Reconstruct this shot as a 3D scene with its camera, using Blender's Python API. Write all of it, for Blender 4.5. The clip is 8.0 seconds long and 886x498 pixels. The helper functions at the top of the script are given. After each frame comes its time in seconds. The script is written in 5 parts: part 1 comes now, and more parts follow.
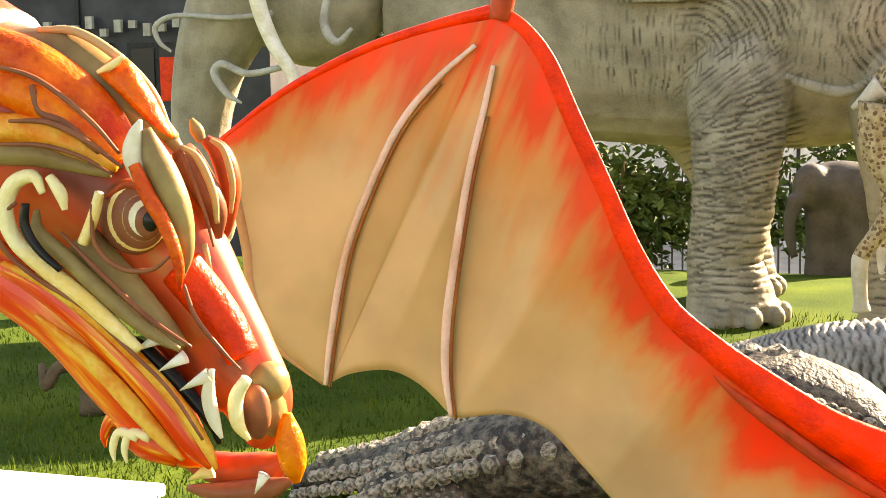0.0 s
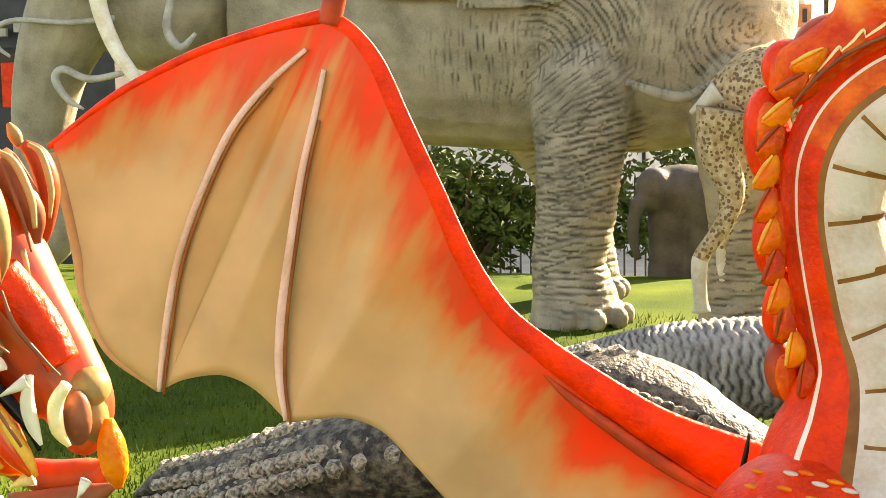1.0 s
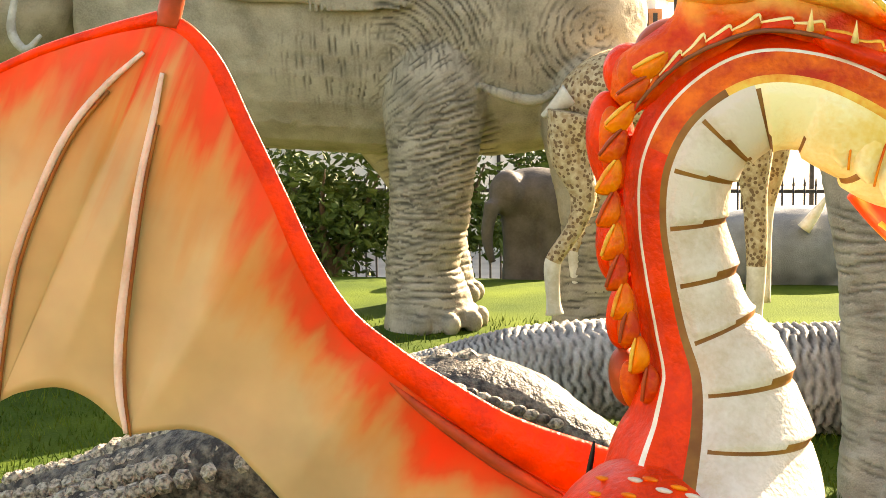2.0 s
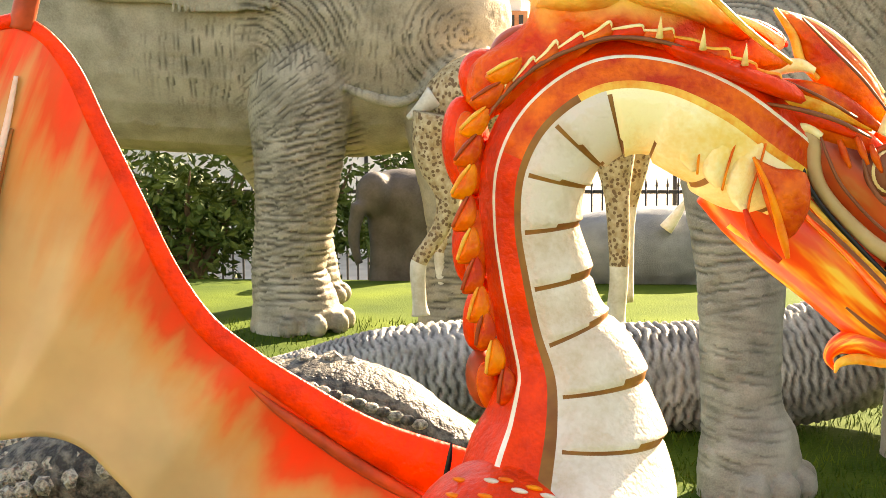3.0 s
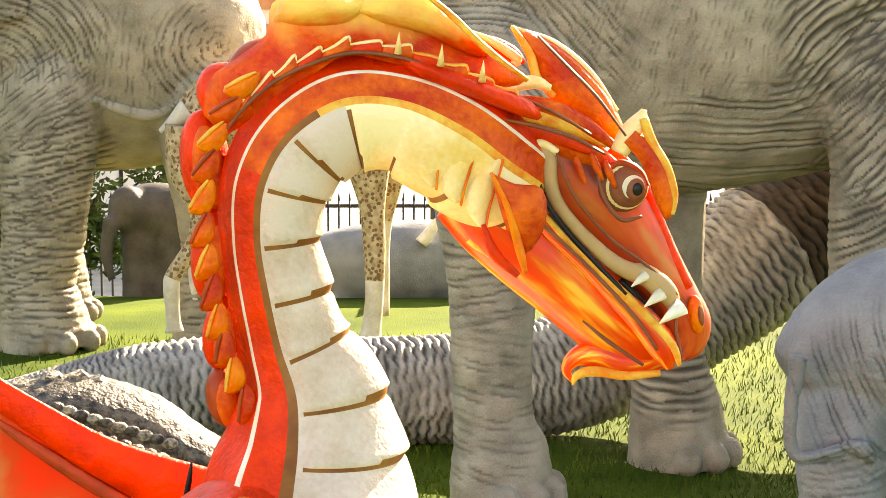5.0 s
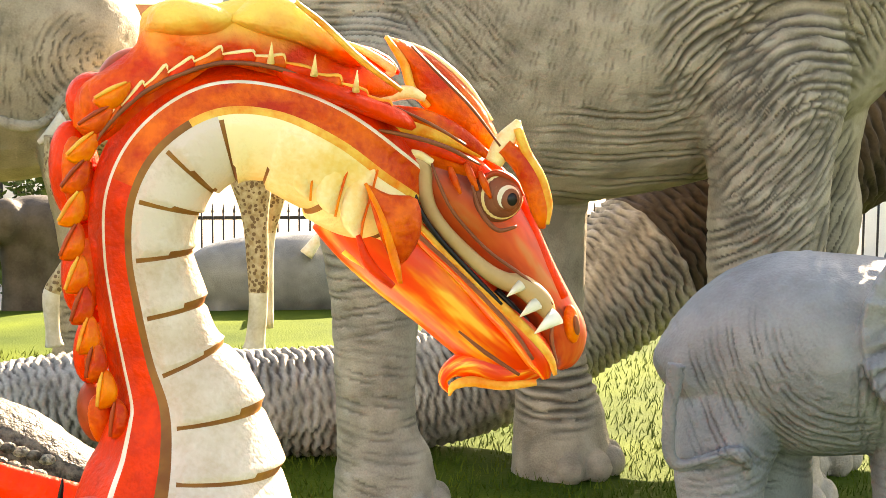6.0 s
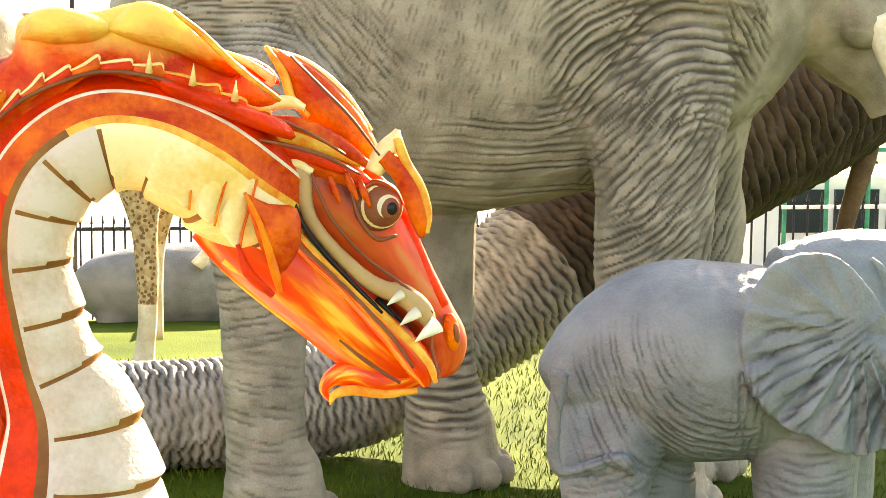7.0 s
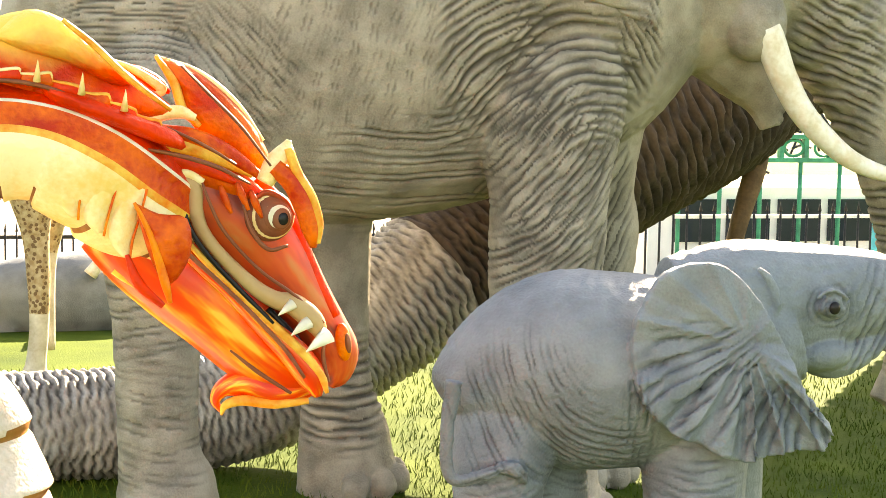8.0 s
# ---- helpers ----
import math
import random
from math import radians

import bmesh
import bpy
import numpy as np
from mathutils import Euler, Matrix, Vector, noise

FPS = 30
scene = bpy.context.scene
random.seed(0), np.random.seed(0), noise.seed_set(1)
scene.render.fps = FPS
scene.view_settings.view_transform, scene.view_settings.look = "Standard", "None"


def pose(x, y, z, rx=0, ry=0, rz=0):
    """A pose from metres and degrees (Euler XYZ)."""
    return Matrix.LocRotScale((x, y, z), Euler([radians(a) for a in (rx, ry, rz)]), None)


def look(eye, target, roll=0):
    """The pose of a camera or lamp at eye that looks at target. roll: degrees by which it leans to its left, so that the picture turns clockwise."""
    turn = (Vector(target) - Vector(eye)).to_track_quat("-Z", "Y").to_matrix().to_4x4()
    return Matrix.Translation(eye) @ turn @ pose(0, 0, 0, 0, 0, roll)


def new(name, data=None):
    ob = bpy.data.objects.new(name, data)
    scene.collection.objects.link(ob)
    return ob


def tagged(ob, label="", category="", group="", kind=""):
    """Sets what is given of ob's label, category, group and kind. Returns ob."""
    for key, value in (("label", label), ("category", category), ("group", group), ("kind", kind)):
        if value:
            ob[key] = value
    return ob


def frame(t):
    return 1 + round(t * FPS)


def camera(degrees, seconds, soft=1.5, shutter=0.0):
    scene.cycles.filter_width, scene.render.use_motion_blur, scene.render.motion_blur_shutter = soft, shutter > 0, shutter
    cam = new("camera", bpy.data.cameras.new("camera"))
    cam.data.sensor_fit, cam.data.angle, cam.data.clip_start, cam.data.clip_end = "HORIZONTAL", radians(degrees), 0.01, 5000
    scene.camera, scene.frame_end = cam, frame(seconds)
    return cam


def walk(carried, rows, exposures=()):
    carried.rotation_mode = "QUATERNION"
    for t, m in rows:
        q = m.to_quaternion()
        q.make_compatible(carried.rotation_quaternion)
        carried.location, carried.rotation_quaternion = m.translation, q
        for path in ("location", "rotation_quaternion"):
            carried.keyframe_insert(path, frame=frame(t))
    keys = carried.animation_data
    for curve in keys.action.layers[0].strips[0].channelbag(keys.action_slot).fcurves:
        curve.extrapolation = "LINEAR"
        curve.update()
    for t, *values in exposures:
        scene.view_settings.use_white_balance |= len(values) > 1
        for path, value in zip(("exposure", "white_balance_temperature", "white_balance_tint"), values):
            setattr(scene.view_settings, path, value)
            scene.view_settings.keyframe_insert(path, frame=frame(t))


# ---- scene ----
cam = camera(30.0, 8.0, 0.45)
PATH = [
    (0, (-0.05, 0.246, 1.669), (-0.715, 2.114, 1.413), -1.0),
    (0.5, (-0.028, 0.238, 1.668), (-0.609, 2.135, 1.414), -0.9),
    (1, (-0.007, 0.241, 1.666), (-0.503, 2.162, 1.414), -0.9),
    (1.5, (-0.004, 0.271, 1.665), (-0.414, 2.212, 1.414), -0.8),
    (2, (0.007, 0.291, 1.666), (-0.321, 2.248, 1.415), -0.7),
    (3.5, (0.034, 0.275, 1.676), (-0.062, 2.257, 1.425), -0.3),
    (4, (0.04, 0.287, 1.677), (0.017, 2.271, 1.429), -0.2),
    (4.5, (0.049, 0.292, 1.675), (0.096, 2.277, 1.433), 0.1),
    (6, (0.078, 0.304, 1.672), (0.33, 2.275, 1.451), 0.4),
    (6.5, (0.089, 0.297, 1.67), (0.404, 2.261, 1.457), 0.5),
    (7, (0.099, 0.286, 1.671), (0.476, 2.239, 1.464), 0.6),
    (7.5, (0.103, 0.281, 1.673), (0.544, 2.222, 1.473), 0.8),
    (8, (0.106, 0.273, 1.675), (0.604, 2.2, 1.48), 1.0),
]
walk(cam, [(t, look(eye, target, roll)) for t, eye, target, roll in PATH],
     exposures=((0, 2.72, 9400, 16), (3.5, 2.9, 9400, 16), (6, 2.98, 9400, 16), (8, 3.12, 9300, 14)))

# ---- light ----
world = bpy.data.worlds.new("sky")
scene.world = world
world.use_nodes = True
wn = world.node_tree
sky = wn.nodes.new("ShaderNodeTexSky")
sky.sky_type, sky.sun_disc = "NISHITA", False
SUN = Vector((0.46, 0.74, 0.45)).normalized()
sky.sun_elevation, sky.sun_rotation = math.asin(SUN.z), math.atan2(SUN.x, SUN.y)
wn.links.new(sky.outputs[0], wn.nodes["Background"].inputs[0])
wn.nodes["Background"].inputs[1].default_value = 0.085
sun = new("sun", bpy.data.lights.new("sun", "SUN"))
sun.data.energy, sun.data.angle, sun.data.color = 5.0, radians(0.5), (1.0, 0.93, 0.82)
sun.matrix_world = look(SUN * 30, (0, 0, 0))


# ---- materials ----
def mat(name, base, dark, rough=0.5, scale=6.0, bump=0.2, fine=60.0, contrast=(0.35, 0.7), spec=0.18, metal=0.0, spots=None, fold_shade=0.0):
    """Painted or weathered surface: two colours mixed by noise at two scales, with bump; crease shade can be painted
    into modelled folds.
    """
    m = bpy.data.materials.new(name)
    m.use_nodes = True
    nt = m.node_tree
    L, N = nt.links.new, nt.nodes.new
    b = nt.nodes["Principled BSDF"]
    co = N("ShaderNodeTexCoord")
    n1, n2 = N("ShaderNodeTexNoise"), N("ShaderNodeTexNoise")
    n1.inputs["Scale"].default_value, n1.inputs["Detail"].default_value = scale, 5
    n2.inputs["Scale"].default_value, n2.inputs["Detail"].default_value = fine, 3
    for n in (n1, n2):
        L(co.outputs["Object"], n.inputs["Vector"])
    add = N("ShaderNodeMath")
    add.operation = "MULTIPLY_ADD"
    add.inputs[1].default_value, add.inputs[2].default_value = 0.3, -0.15
    L(n2.outputs[0], add.inputs[0])
    sm = N("ShaderNodeMath")
    L(n1.outputs[0], sm.inputs[0]), L(add.outputs[0], sm.inputs[1])
    ramp = N("ShaderNodeValToRGB")
    e = ramp.color_ramp.elements
    e[0].position, e[1].position = contrast
    e[0].color, e[1].color = (*dark, 1), (*base, 1)
    L(sm.outputs[0], ramp.inputs[0])
    colour, height = ramp.outputs[0], sm.outputs[0]
    if spots:
        vo = N("ShaderNodeTexVoronoi")
        vo.inputs["Scale"].default_value = spots[0]
        L(co.outputs["Object"], vo.inputs["Vector"])
        cut = N("ShaderNodeMath")
        cut.operation = "LESS_THAN"
        cut.inputs[1].default_value = spots[1]
        L(vo.outputs["Distance"], cut.inputs[0])
        mix = N("ShaderNodeMix")
        mix.data_type = "RGBA"
        mix.inputs[7].default_value = (*spots[2], 1)
        L(cut.outputs[0], mix.inputs[0]), L(colour, mix.inputs[6])
        colour = mix.outputs[2]
    if fold_shade:
        # shade painted into the colour of the modelled skin folds
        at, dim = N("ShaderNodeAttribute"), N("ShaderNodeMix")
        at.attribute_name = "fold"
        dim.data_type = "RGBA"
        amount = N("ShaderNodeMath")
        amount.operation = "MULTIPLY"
        amount.inputs[1].default_value = fold_shade
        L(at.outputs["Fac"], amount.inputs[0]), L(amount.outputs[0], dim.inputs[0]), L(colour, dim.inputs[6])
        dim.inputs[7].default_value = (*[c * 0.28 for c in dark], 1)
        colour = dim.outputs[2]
    bp = N("ShaderNodeBump")
    bp.inputs["Strength"].default_value, bp.inputs["Distance"].default_value = bump, 0.02
    L(height, bp.inputs["Height"])
    L(colour, b.inputs["Base Color"]), L(bp.outputs[0], b.inputs["Normal"])
    b.inputs["Roughness"].default_value, b.inputs["Metallic"].default_value = rough, metal
    b.inputs["Specular IOR Level"].default_value = spec
    return m


RED = mat("red_paint", (0.84, 0.045, 0.005), (0.56, 0.025, 0.005), 0.42, 15, 0.45, 110, contrast=(0.3, 0.6))
ORANGE = mat("orange_paint", (0.9, 0.26, 0.012), (0.74, 0.08, 0.008), 0.4, 18, 0.45, 110)
YELLOW = mat("yellow_paint", (0.86, 0.56, 0.10), (0.80, 0.22, 0.02), 0.4, 18, 0.4, 110)
CREAM = mat("cream_paint", (0.66, 0.56, 0.47), (0.50, 0.38, 0.26), 0.45, 9, 0.45, 110, contrast=(0.3, 0.58))
OCHRE = mat("ochre_line", (0.30, 0.13, 0.03), (0.20, 0.07, 0.02), 0.45, 14, 0.15)
BROWN = mat("brown_paint", (0.30, 0.10, 0.045), (0.20, 0.06, 0.03), 0.4, 12, 0.2)
IVORY = mat("ivory_paint", (0.85, 0.80, 0.68), (0.70, 0.60, 0.42), 0.35, 15, 0.1)
BLACK = mat("black_paint", (0.02, 0.017, 0.015), (0.01, 0.01, 0.01), 0.25, 15, 0.05)
TAN = mat("wing_skin", (0.52, 0.34, 0.16), (0.40, 0.22, 0.09), 0.45, 4, 0.12)
HIDE = mat("elephant_hide", (0.39, 0.345, 0.27), (0.20, 0.175, 0.135), 0.6, 7, 0.6, 140, contrast=(0.3, 0.68), fold_shade=0.95)
HIDE_BABY = mat("elephant_calf_hide", (0.225, 0.25, 0.262), (0.14, 0.155, 0.168), 0.5, 7, 0.6, 140, contrast=(0.3, 0.68), fold_shade=0.75)
HIDE_FAR = mat("dark_elephant_hide", (0.38, 0.325, 0.235), (0.19, 0.16, 0.11), 0.6, 5, 0.6, 90, contrast=(0.3, 0.68), fold_shade=0.95)
RIDGED = mat("ridged_hide", (0.42, 0.395, 0.36), (0.20, 0.185, 0.165), 0.6, 9, 0.6, 90, fold_shade=0.95)
SCALES = mat("crocodile_scales", (0.17, 0.15, 0.115), (0.03, 0.026, 0.022), 0.5, 26, 1.0, 110, contrast=(0.4, 0.66))
SCUTES = mat("crocodile_scutes", (0.40, 0.355, 0.27), (0.08, 0.07, 0.055), 0.5, 60, 0.9, 160, contrast=(0.36, 0.6))
DEER = mat("spotted_coat", (0.55, 0.44, 0.28), (0.33, 0.22, 0.11), 0.6, 26, 0.6, spots=(38, 0.40, (0.17, 0.10, 0.05)))
HIDE_DARK = mat("charcoal_hide", (0.09, 0.085, 0.08), (0.05, 0.045, 0.04), 0.6, 6, 0.4)
# pale paint for the shop's sign bars and the elephant's modelled rim highlights
RIM_AND_SIGN = mat("rim_highlight_and_sign_paint", (0.50, 0.47, 0.41), (0.30, 0.27, 0.22), 0.6, 9, 0.3)
PALE = mat("pale_leg_paint", (0.66, 0.60, 0.50), (0.45, 0.38, 0.28), 0.6, 10, 0.2)
GRASS = mat("lawn", (0.075, 0.112, 0.012), (0.03, 0.058, 0.007), 0.9, 1.4, 0.8, 70, spec=0.05)
BLADE = mat("grass_blades", (0.10, 0.14, 0.016), (0.035, 0.068, 0.008), 0.8, 3, 0.0, 40, spec=0.05)
WHITE = mat("white_wall_paint", (0.80, 0.78, 0.74), (0.66, 0.64, 0.60), 0.7, 2, 0.1)
DARKWALL = mat("dark_shopfront", (0.06, 0.06, 0.065), (0.03, 0.03, 0.035), 0.5, 3, 0.1)
GREEN = mat("green_paint", (0.03, 0.28, 0.14), (0.02, 0.16, 0.09), 0.4, 8, 0.1)
CYAN = mat("turquoise_paint", (0.08, 0.50, 0.55), (0.05, 0.36, 0.42), 0.4, 8, 0.1)
IRON = mat("black_iron", (0.03, 0.03, 0.03), (0.015, 0.015, 0.015), 0.5, 20, 0.1)
GLASS = mat("window_glass", (0.03, 0.035, 0.04), (0.02, 0.025, 0.03), 0.08, 2, 0.0)
LEAF = mat("leaves", (0.09, 0.13, 0.03), (0.03, 0.06, 0.012), 0.6, 8, 0.2)
BARK = mat("bark", (0.16, 0.11, 0.07), (0.07, 0.05, 0.03), 0.8, 10, 0.6)
STRAW = mat("straw_brown", (0.20, 0.12, 0.06), (0.10, 0.06, 0.03), 0.7, 8, 0.4)


DULL = mat("dull_red_paint", (0.50, 0.075, 0.022), (0.26, 0.045, 0.016), 0.4, 10, 0.2)
PEACH = mat("pale_yellow_paint", (0.92, 0.78, 0.44), (0.86, 0.56, 0.16), 0.4, 9, 0.4, 110, contrast=(0.3, 0.6))
OLIVE = mat("olive_paint", (0.34, 0.24, 0.09), (0.22, 0.13, 0.05), 0.4, 10, 0.2)
CREST = mat("orange_red_crest", (0.86, 0.15, 0.010), (0.52, 0.03, 0.006), 0.4, 20, 0.45, 110)
# brown hide of the dinosaur's body, with its shade also put into the colour
SHADOWBROWN = mat("shaded_brown_hide", (0.095, 0.07, 0.052), (0.045, 0.034, 0.026), 0.7, 6, 0.8, 50, fold_shade=0.9)
GRIT = mat("pale_path", (0.55, 0.50, 0.42), (0.42, 0.38, 0.32), 0.85, 3, 0.3, 90)
ROOF = mat("terracotta_trim", (0.60, 0.24, 0.11), (0.45, 0.17, 0.08), 0.7, 6, 0.2)


def streaked(name, colours, along, across, rough=0.38):
    """Paint brushed in streaks along the first direction of the surface's own map."""
    m = bpy.data.materials.new(name)
    m.use_nodes = True
    nt = m.node_tree
    L, N = nt.links.new, nt.nodes.new
    b = nt.nodes["Principled BSDF"]
    uv, mp, nz, ramp, bp = N("ShaderNodeUVMap"), N("ShaderNodeMapping"), N("ShaderNodeTexNoise"), N("ShaderNodeValToRGB"), N("ShaderNodeBump")
    uv.uv_map = "skin"
    mp.inputs["Scale"].default_value = (along, across, 1)
    nz.inputs["Scale"].default_value, nz.inputs["Detail"].default_value = 1.0, 3
    L(uv.outputs[0], mp.inputs[0]), L(mp.outputs[0], nz.inputs["Vector"]), L(nz.outputs[0], ramp.inputs[0])
    e = ramp.color_ramp.elements
    while len(e) < len(colours):
        e.new(0.5)
    for i, c in enumerate(colours):
        e[i].position, e[i].color = 0.36 + 0.28 * i / (len(colours) - 1), (*c, 1)
    bp.inputs["Strength"].default_value, bp.inputs["Distance"].default_value = 0.25, 0.01
    L(nz.outputs[0], bp.inputs["Height"]), L(ramp.outputs[0], b.inputs["Base Color"]), L(bp.outputs[0], b.inputs["Normal"])
    b.inputs["Roughness"].default_value = rough
    return m


FLAME = streaked("flame_paint", ((0.80, 0.035, 0.005), (0.82, 0.045, 0.006), (0.84, 0.08, 0.007), (0.90, 0.22, 0.015), (0.92, 0.50, 0.06)), 3.0, 6)

MUZZLE = streaked("muzzle_paint", ((0.24, 0.03, 0.012), (0.46, 0.05, 0.014), (0.60, 0.06, 0.012), (0.64, 0.09, 0.016), (0.58, 0.16, 0.04)), 4.0, 4.0, 0.42)



def crest_paint():
    """Orange-red fins airbrushed to yellow along their upper rim."""
    m = mat("crest_paint", (0.86, 0.13, 0.010), (0.62, 0.035, 0.006), 0.4, 20, 0.5, 110)
    nt = m.node_tree
    L, N = nt.links.new, nt.nodes.new
    b = nt.nodes["Principled BSDF"]
    under = b.inputs["Base Color"].links[0].from_socket
    co, sep, nz, k, fade, mix = N("ShaderNodeTexCoord"), N("ShaderNodeSeparateXYZ"), N("ShaderNodeTexNoise"), N("ShaderNodeMath"), N("ShaderNodeMapRange"), N("ShaderNodeMix")
    nz.inputs["Scale"].default_value, nz.inputs["Detail"].default_value = 16, 4
    k.operation = "MULTIPLY_ADD"
    k.inputs[1].default_value = 0.09
    fade.inputs[1].default_value, fade.inputs[2].default_value = 1.735, 1.79
    mix.data_type = "RGBA"
    mix.inputs[7].default_value = (0.92, 0.60, 0.12, 1)
    L(co.outputs["Object"], sep.inputs[0]), L(co.outputs["Object"], nz.inputs["Vector"])
    L(nz.outputs[0], k.inputs[0]), L(sep.outputs[2], k.inputs[2]), L(k.outputs[0], fade.inputs[0])
    L(fade.outputs[0], mix.inputs[0]), L(under, mix.inputs[6]), L(mix.outputs[2], b.inputs["Base Color"])
    return m


CRESTFADE = crest_paint()


def wing_paint():
    """Red at the bones, running out in streaks into tan skin."""
    m = bpy.data.materials.new("wing_paint")
    m.use_nodes = True
    nt = m.node_tree
    L, N = nt.links.new, nt.nodes.new
    b = nt.nodes["Principled BSDF"]
    uv, sep, mp, nz, n2 = N("ShaderNodeUVMap"), N("ShaderNodeSeparateXYZ"), N("ShaderNodeMapping"), N("ShaderNodeTexNoise"), N("ShaderNodeTexNoise")
    uv.uv_map = "skin"
    L(uv.outputs[0], sep.inputs[0])
    mp.inputs["Scale"].default_value = (22, 1.6, 1)
    L(uv.outputs[0], mp.inputs[0]), L(mp.outputs[0], nz.inputs["Vector"])
    nz.inputs["Scale"].default_value, nz.inputs["Detail"].default_value = 1.0, 4
    n2.inputs["Scale"].default_value, n2.inputs["Detail"].default_value = 5.0, 4
    co = N("ShaderNodeTexCoord")
    L(co.outputs["Object"], n2.inputs["Vector"])
    k = N("ShaderNodeMath")
    k.operation = "MULTIPLY_ADD"
    k.inputs[1].default_value = 0.75
    L(nz.outputs[0], k.inputs[0])
    root, lift = N("ShaderNodeMapRange"), N("ShaderNodeMath")
    root.inputs[1].default_value, root.inputs[2].default_value, root.inputs[4].default_value = 0.66, 1.0, 0.30
    lift.operation = "SUBTRACT"
    L(sep.outputs[0], root.inputs[0]), L(sep.outputs[1], lift.inputs[0]), L(root.outputs[0], lift.inputs[1])
    L(lift.outputs[0], k.inputs[2])
    ramp = N("ShaderNodeValToRGB")
    e = ramp.color_ramp.elements
    e.new(0.5), e.new(0.5)
    for q, (p, c) in zip(list(e), ((0.33, (0.82, 0.036, 0.004)), (0.46, (0.66, 0.07, 0.012)), (0.62, (0.53, 0.28, 0.085)), (0.85, (0.49, 0.38, 0.175)))):
        q.position, q.color = p, (*c, 1)
    L(k.outputs[0], ramp.inputs[0])
    mx = N("ShaderNodeMix")
    mx.data_type, mx.blend_type = "RGBA", "MULTIPLY"
    r2 = N("ShaderNodeMapRange")
    r2.inputs[1].default_value, r2.inputs[2].default_value, r2.inputs[3].default_value, r2.inputs[4].default_value = 0.3, 0.7, 0.8, 1.08
    L(n2.outputs[0], r2.inputs[0]), L(ramp.outputs[0], mx.inputs[6]), L(r2.outputs[0], mx.inputs[7])
    mx.inputs[0].default_value = 1.0
    bp = N("ShaderNodeBump")
    bp.inputs["Strength"].default_value, bp.inputs["Distance"].default_value = 0.25, 0.01
    L(n2.outputs[0], bp.inputs["Height"]), L(bp.outputs[0], b.inputs["Normal"])
    L(mx.outputs[2], b.inputs["Base Color"])
    b.inputs["Roughness"].default_value = 0.42
    thin, blend = N("ShaderNodeBsdfTranslucent"), N("ShaderNodeMixShader")
    L(mx.outputs[2], thin.inputs["Color"])
    blend.inputs[0].default_value = 0.10
    L(b.outputs[0], blend.inputs[1]), L(thin.outputs[0], blend.inputs[2])
    L(blend.outputs[0], nt.nodes["Material Output"].inputs[0])
    return m


WING = wing_paint()


# ---- shape tools ----
def board(o, a, b, deep=0.0):
    """A drawing board set up in the place: u runs to the right, v down, dy metres further away, with the slant deep."""
    o, a, b = Vector(o), Vector(a) / 1000, Vector(b) / 1000
    return lambda u, v, dy=0.0: o + a * u + b * v + Vector((deep * dy, dy, 0))


def curve(rows, n):
    """Catmull-Rom through rows of numbers, n steps in all."""
    r = np.array([tuple(q) for q in rows], float)
    r = np.vstack([2 * r[0] - r[1], r, 2 * r[-1] - r[-2]])
    out, k = [], len(r) - 3
    for i in range(n + 1):
        s = min(i / n * k, k - 1e-6)
        j, t = int(s), s - int(s)
        p0, p1, p2, p3 = r[j : j + 4]
        out.append(0.5 * (2 * p1 + (p2 - p0) * t + (2 * p0 - 5 * p1 + 4 * p2 - p3) * t * t + (3 * p1 - p0 - 3 * p2 + p3) * t**3))
    return np.array(out)


def tube(bm, rows, n=24, m=16, slot=0, swell=None, paint=None):
    """A swept body. rows: x, y, z, radius in the plane of the sweep, radius across it. swell(s, phi) scales the radius, paint(s, phi) picks the slot.
    phi 0 lies to the left of the way, pi to its right, pi/2 on the far side."""
    c = curve(rows, n)
    skin = bm.loops.layers.uv.get("skin") or bm.loops.layers.uv.new("skin")
    rings = []
    for i, (x, y, z, ra, rb) in enumerate(c):
        tan = Vector(c[min(i + 1, n)][:3] - c[max(i - 1, 0)][:3]).normalized()
        ref = Vector((0, 1, 0)) if abs(tan.y) < 0.85 else Vector((1, 0, 0))
        side = (ref - tan * ref.dot(tan)).normalized()
        out = side.cross(tan)
        ring = []
        for j in range(m):
            phi = 2 * math.pi * j / m
            k = swell(i / n, phi) if swell else 1.0
            ring.append(bm.verts.new(Vector((x, y, z)) + (out * (math.cos(phi) * max(ra, 1e-4)) + side * (math.sin(phi) * max(rb, 1e-4))) * k))
        rings.append(ring)
    for i in range(n):
        for j in range(m):
            f = bm.faces.new((rings[i][j], rings[i][(j + 1) % m], rings[i + 1][(j + 1) % m], rings[i + 1][j]))
            f.material_index = paint((i + 0.5) / n, 2 * math.pi * (j + 0.5) / m) if paint else slot
            f.smooth = True
            for lp, (a, b) in zip(f.loops, ((i, j), (i, j + 1), (i + 1, j + 1), (i + 1, j))):
                lp[skin].uv = (a / n, abs(2 * b / m - 1))
    for ring in (rings[0][::-1], rings[-1]):
        f = bm.faces.new(ring)
        f.material_index, f.smooth = paint(0.0 if ring is not rings[-1] else 1.0, 0.0) if paint else slot, True
    return rings


def blob(bm, centre, r, slot=0, seg=16, turn=(0, 0, 0)):
    m = Matrix.Translation(centre) @ Euler([radians(a) for a in turn]).to_matrix().to_4x4() @ Matrix.Diagonal((*r, 1))
    made = bmesh.ops.create_uvsphere(bm, u_segments=seg, v_segments=max(6, seg * 2 // 3), radius=1, matrix=m)
    for v in made["verts"]:
        for f in v.link_faces:
            f.material_index, f.smooth = slot, True


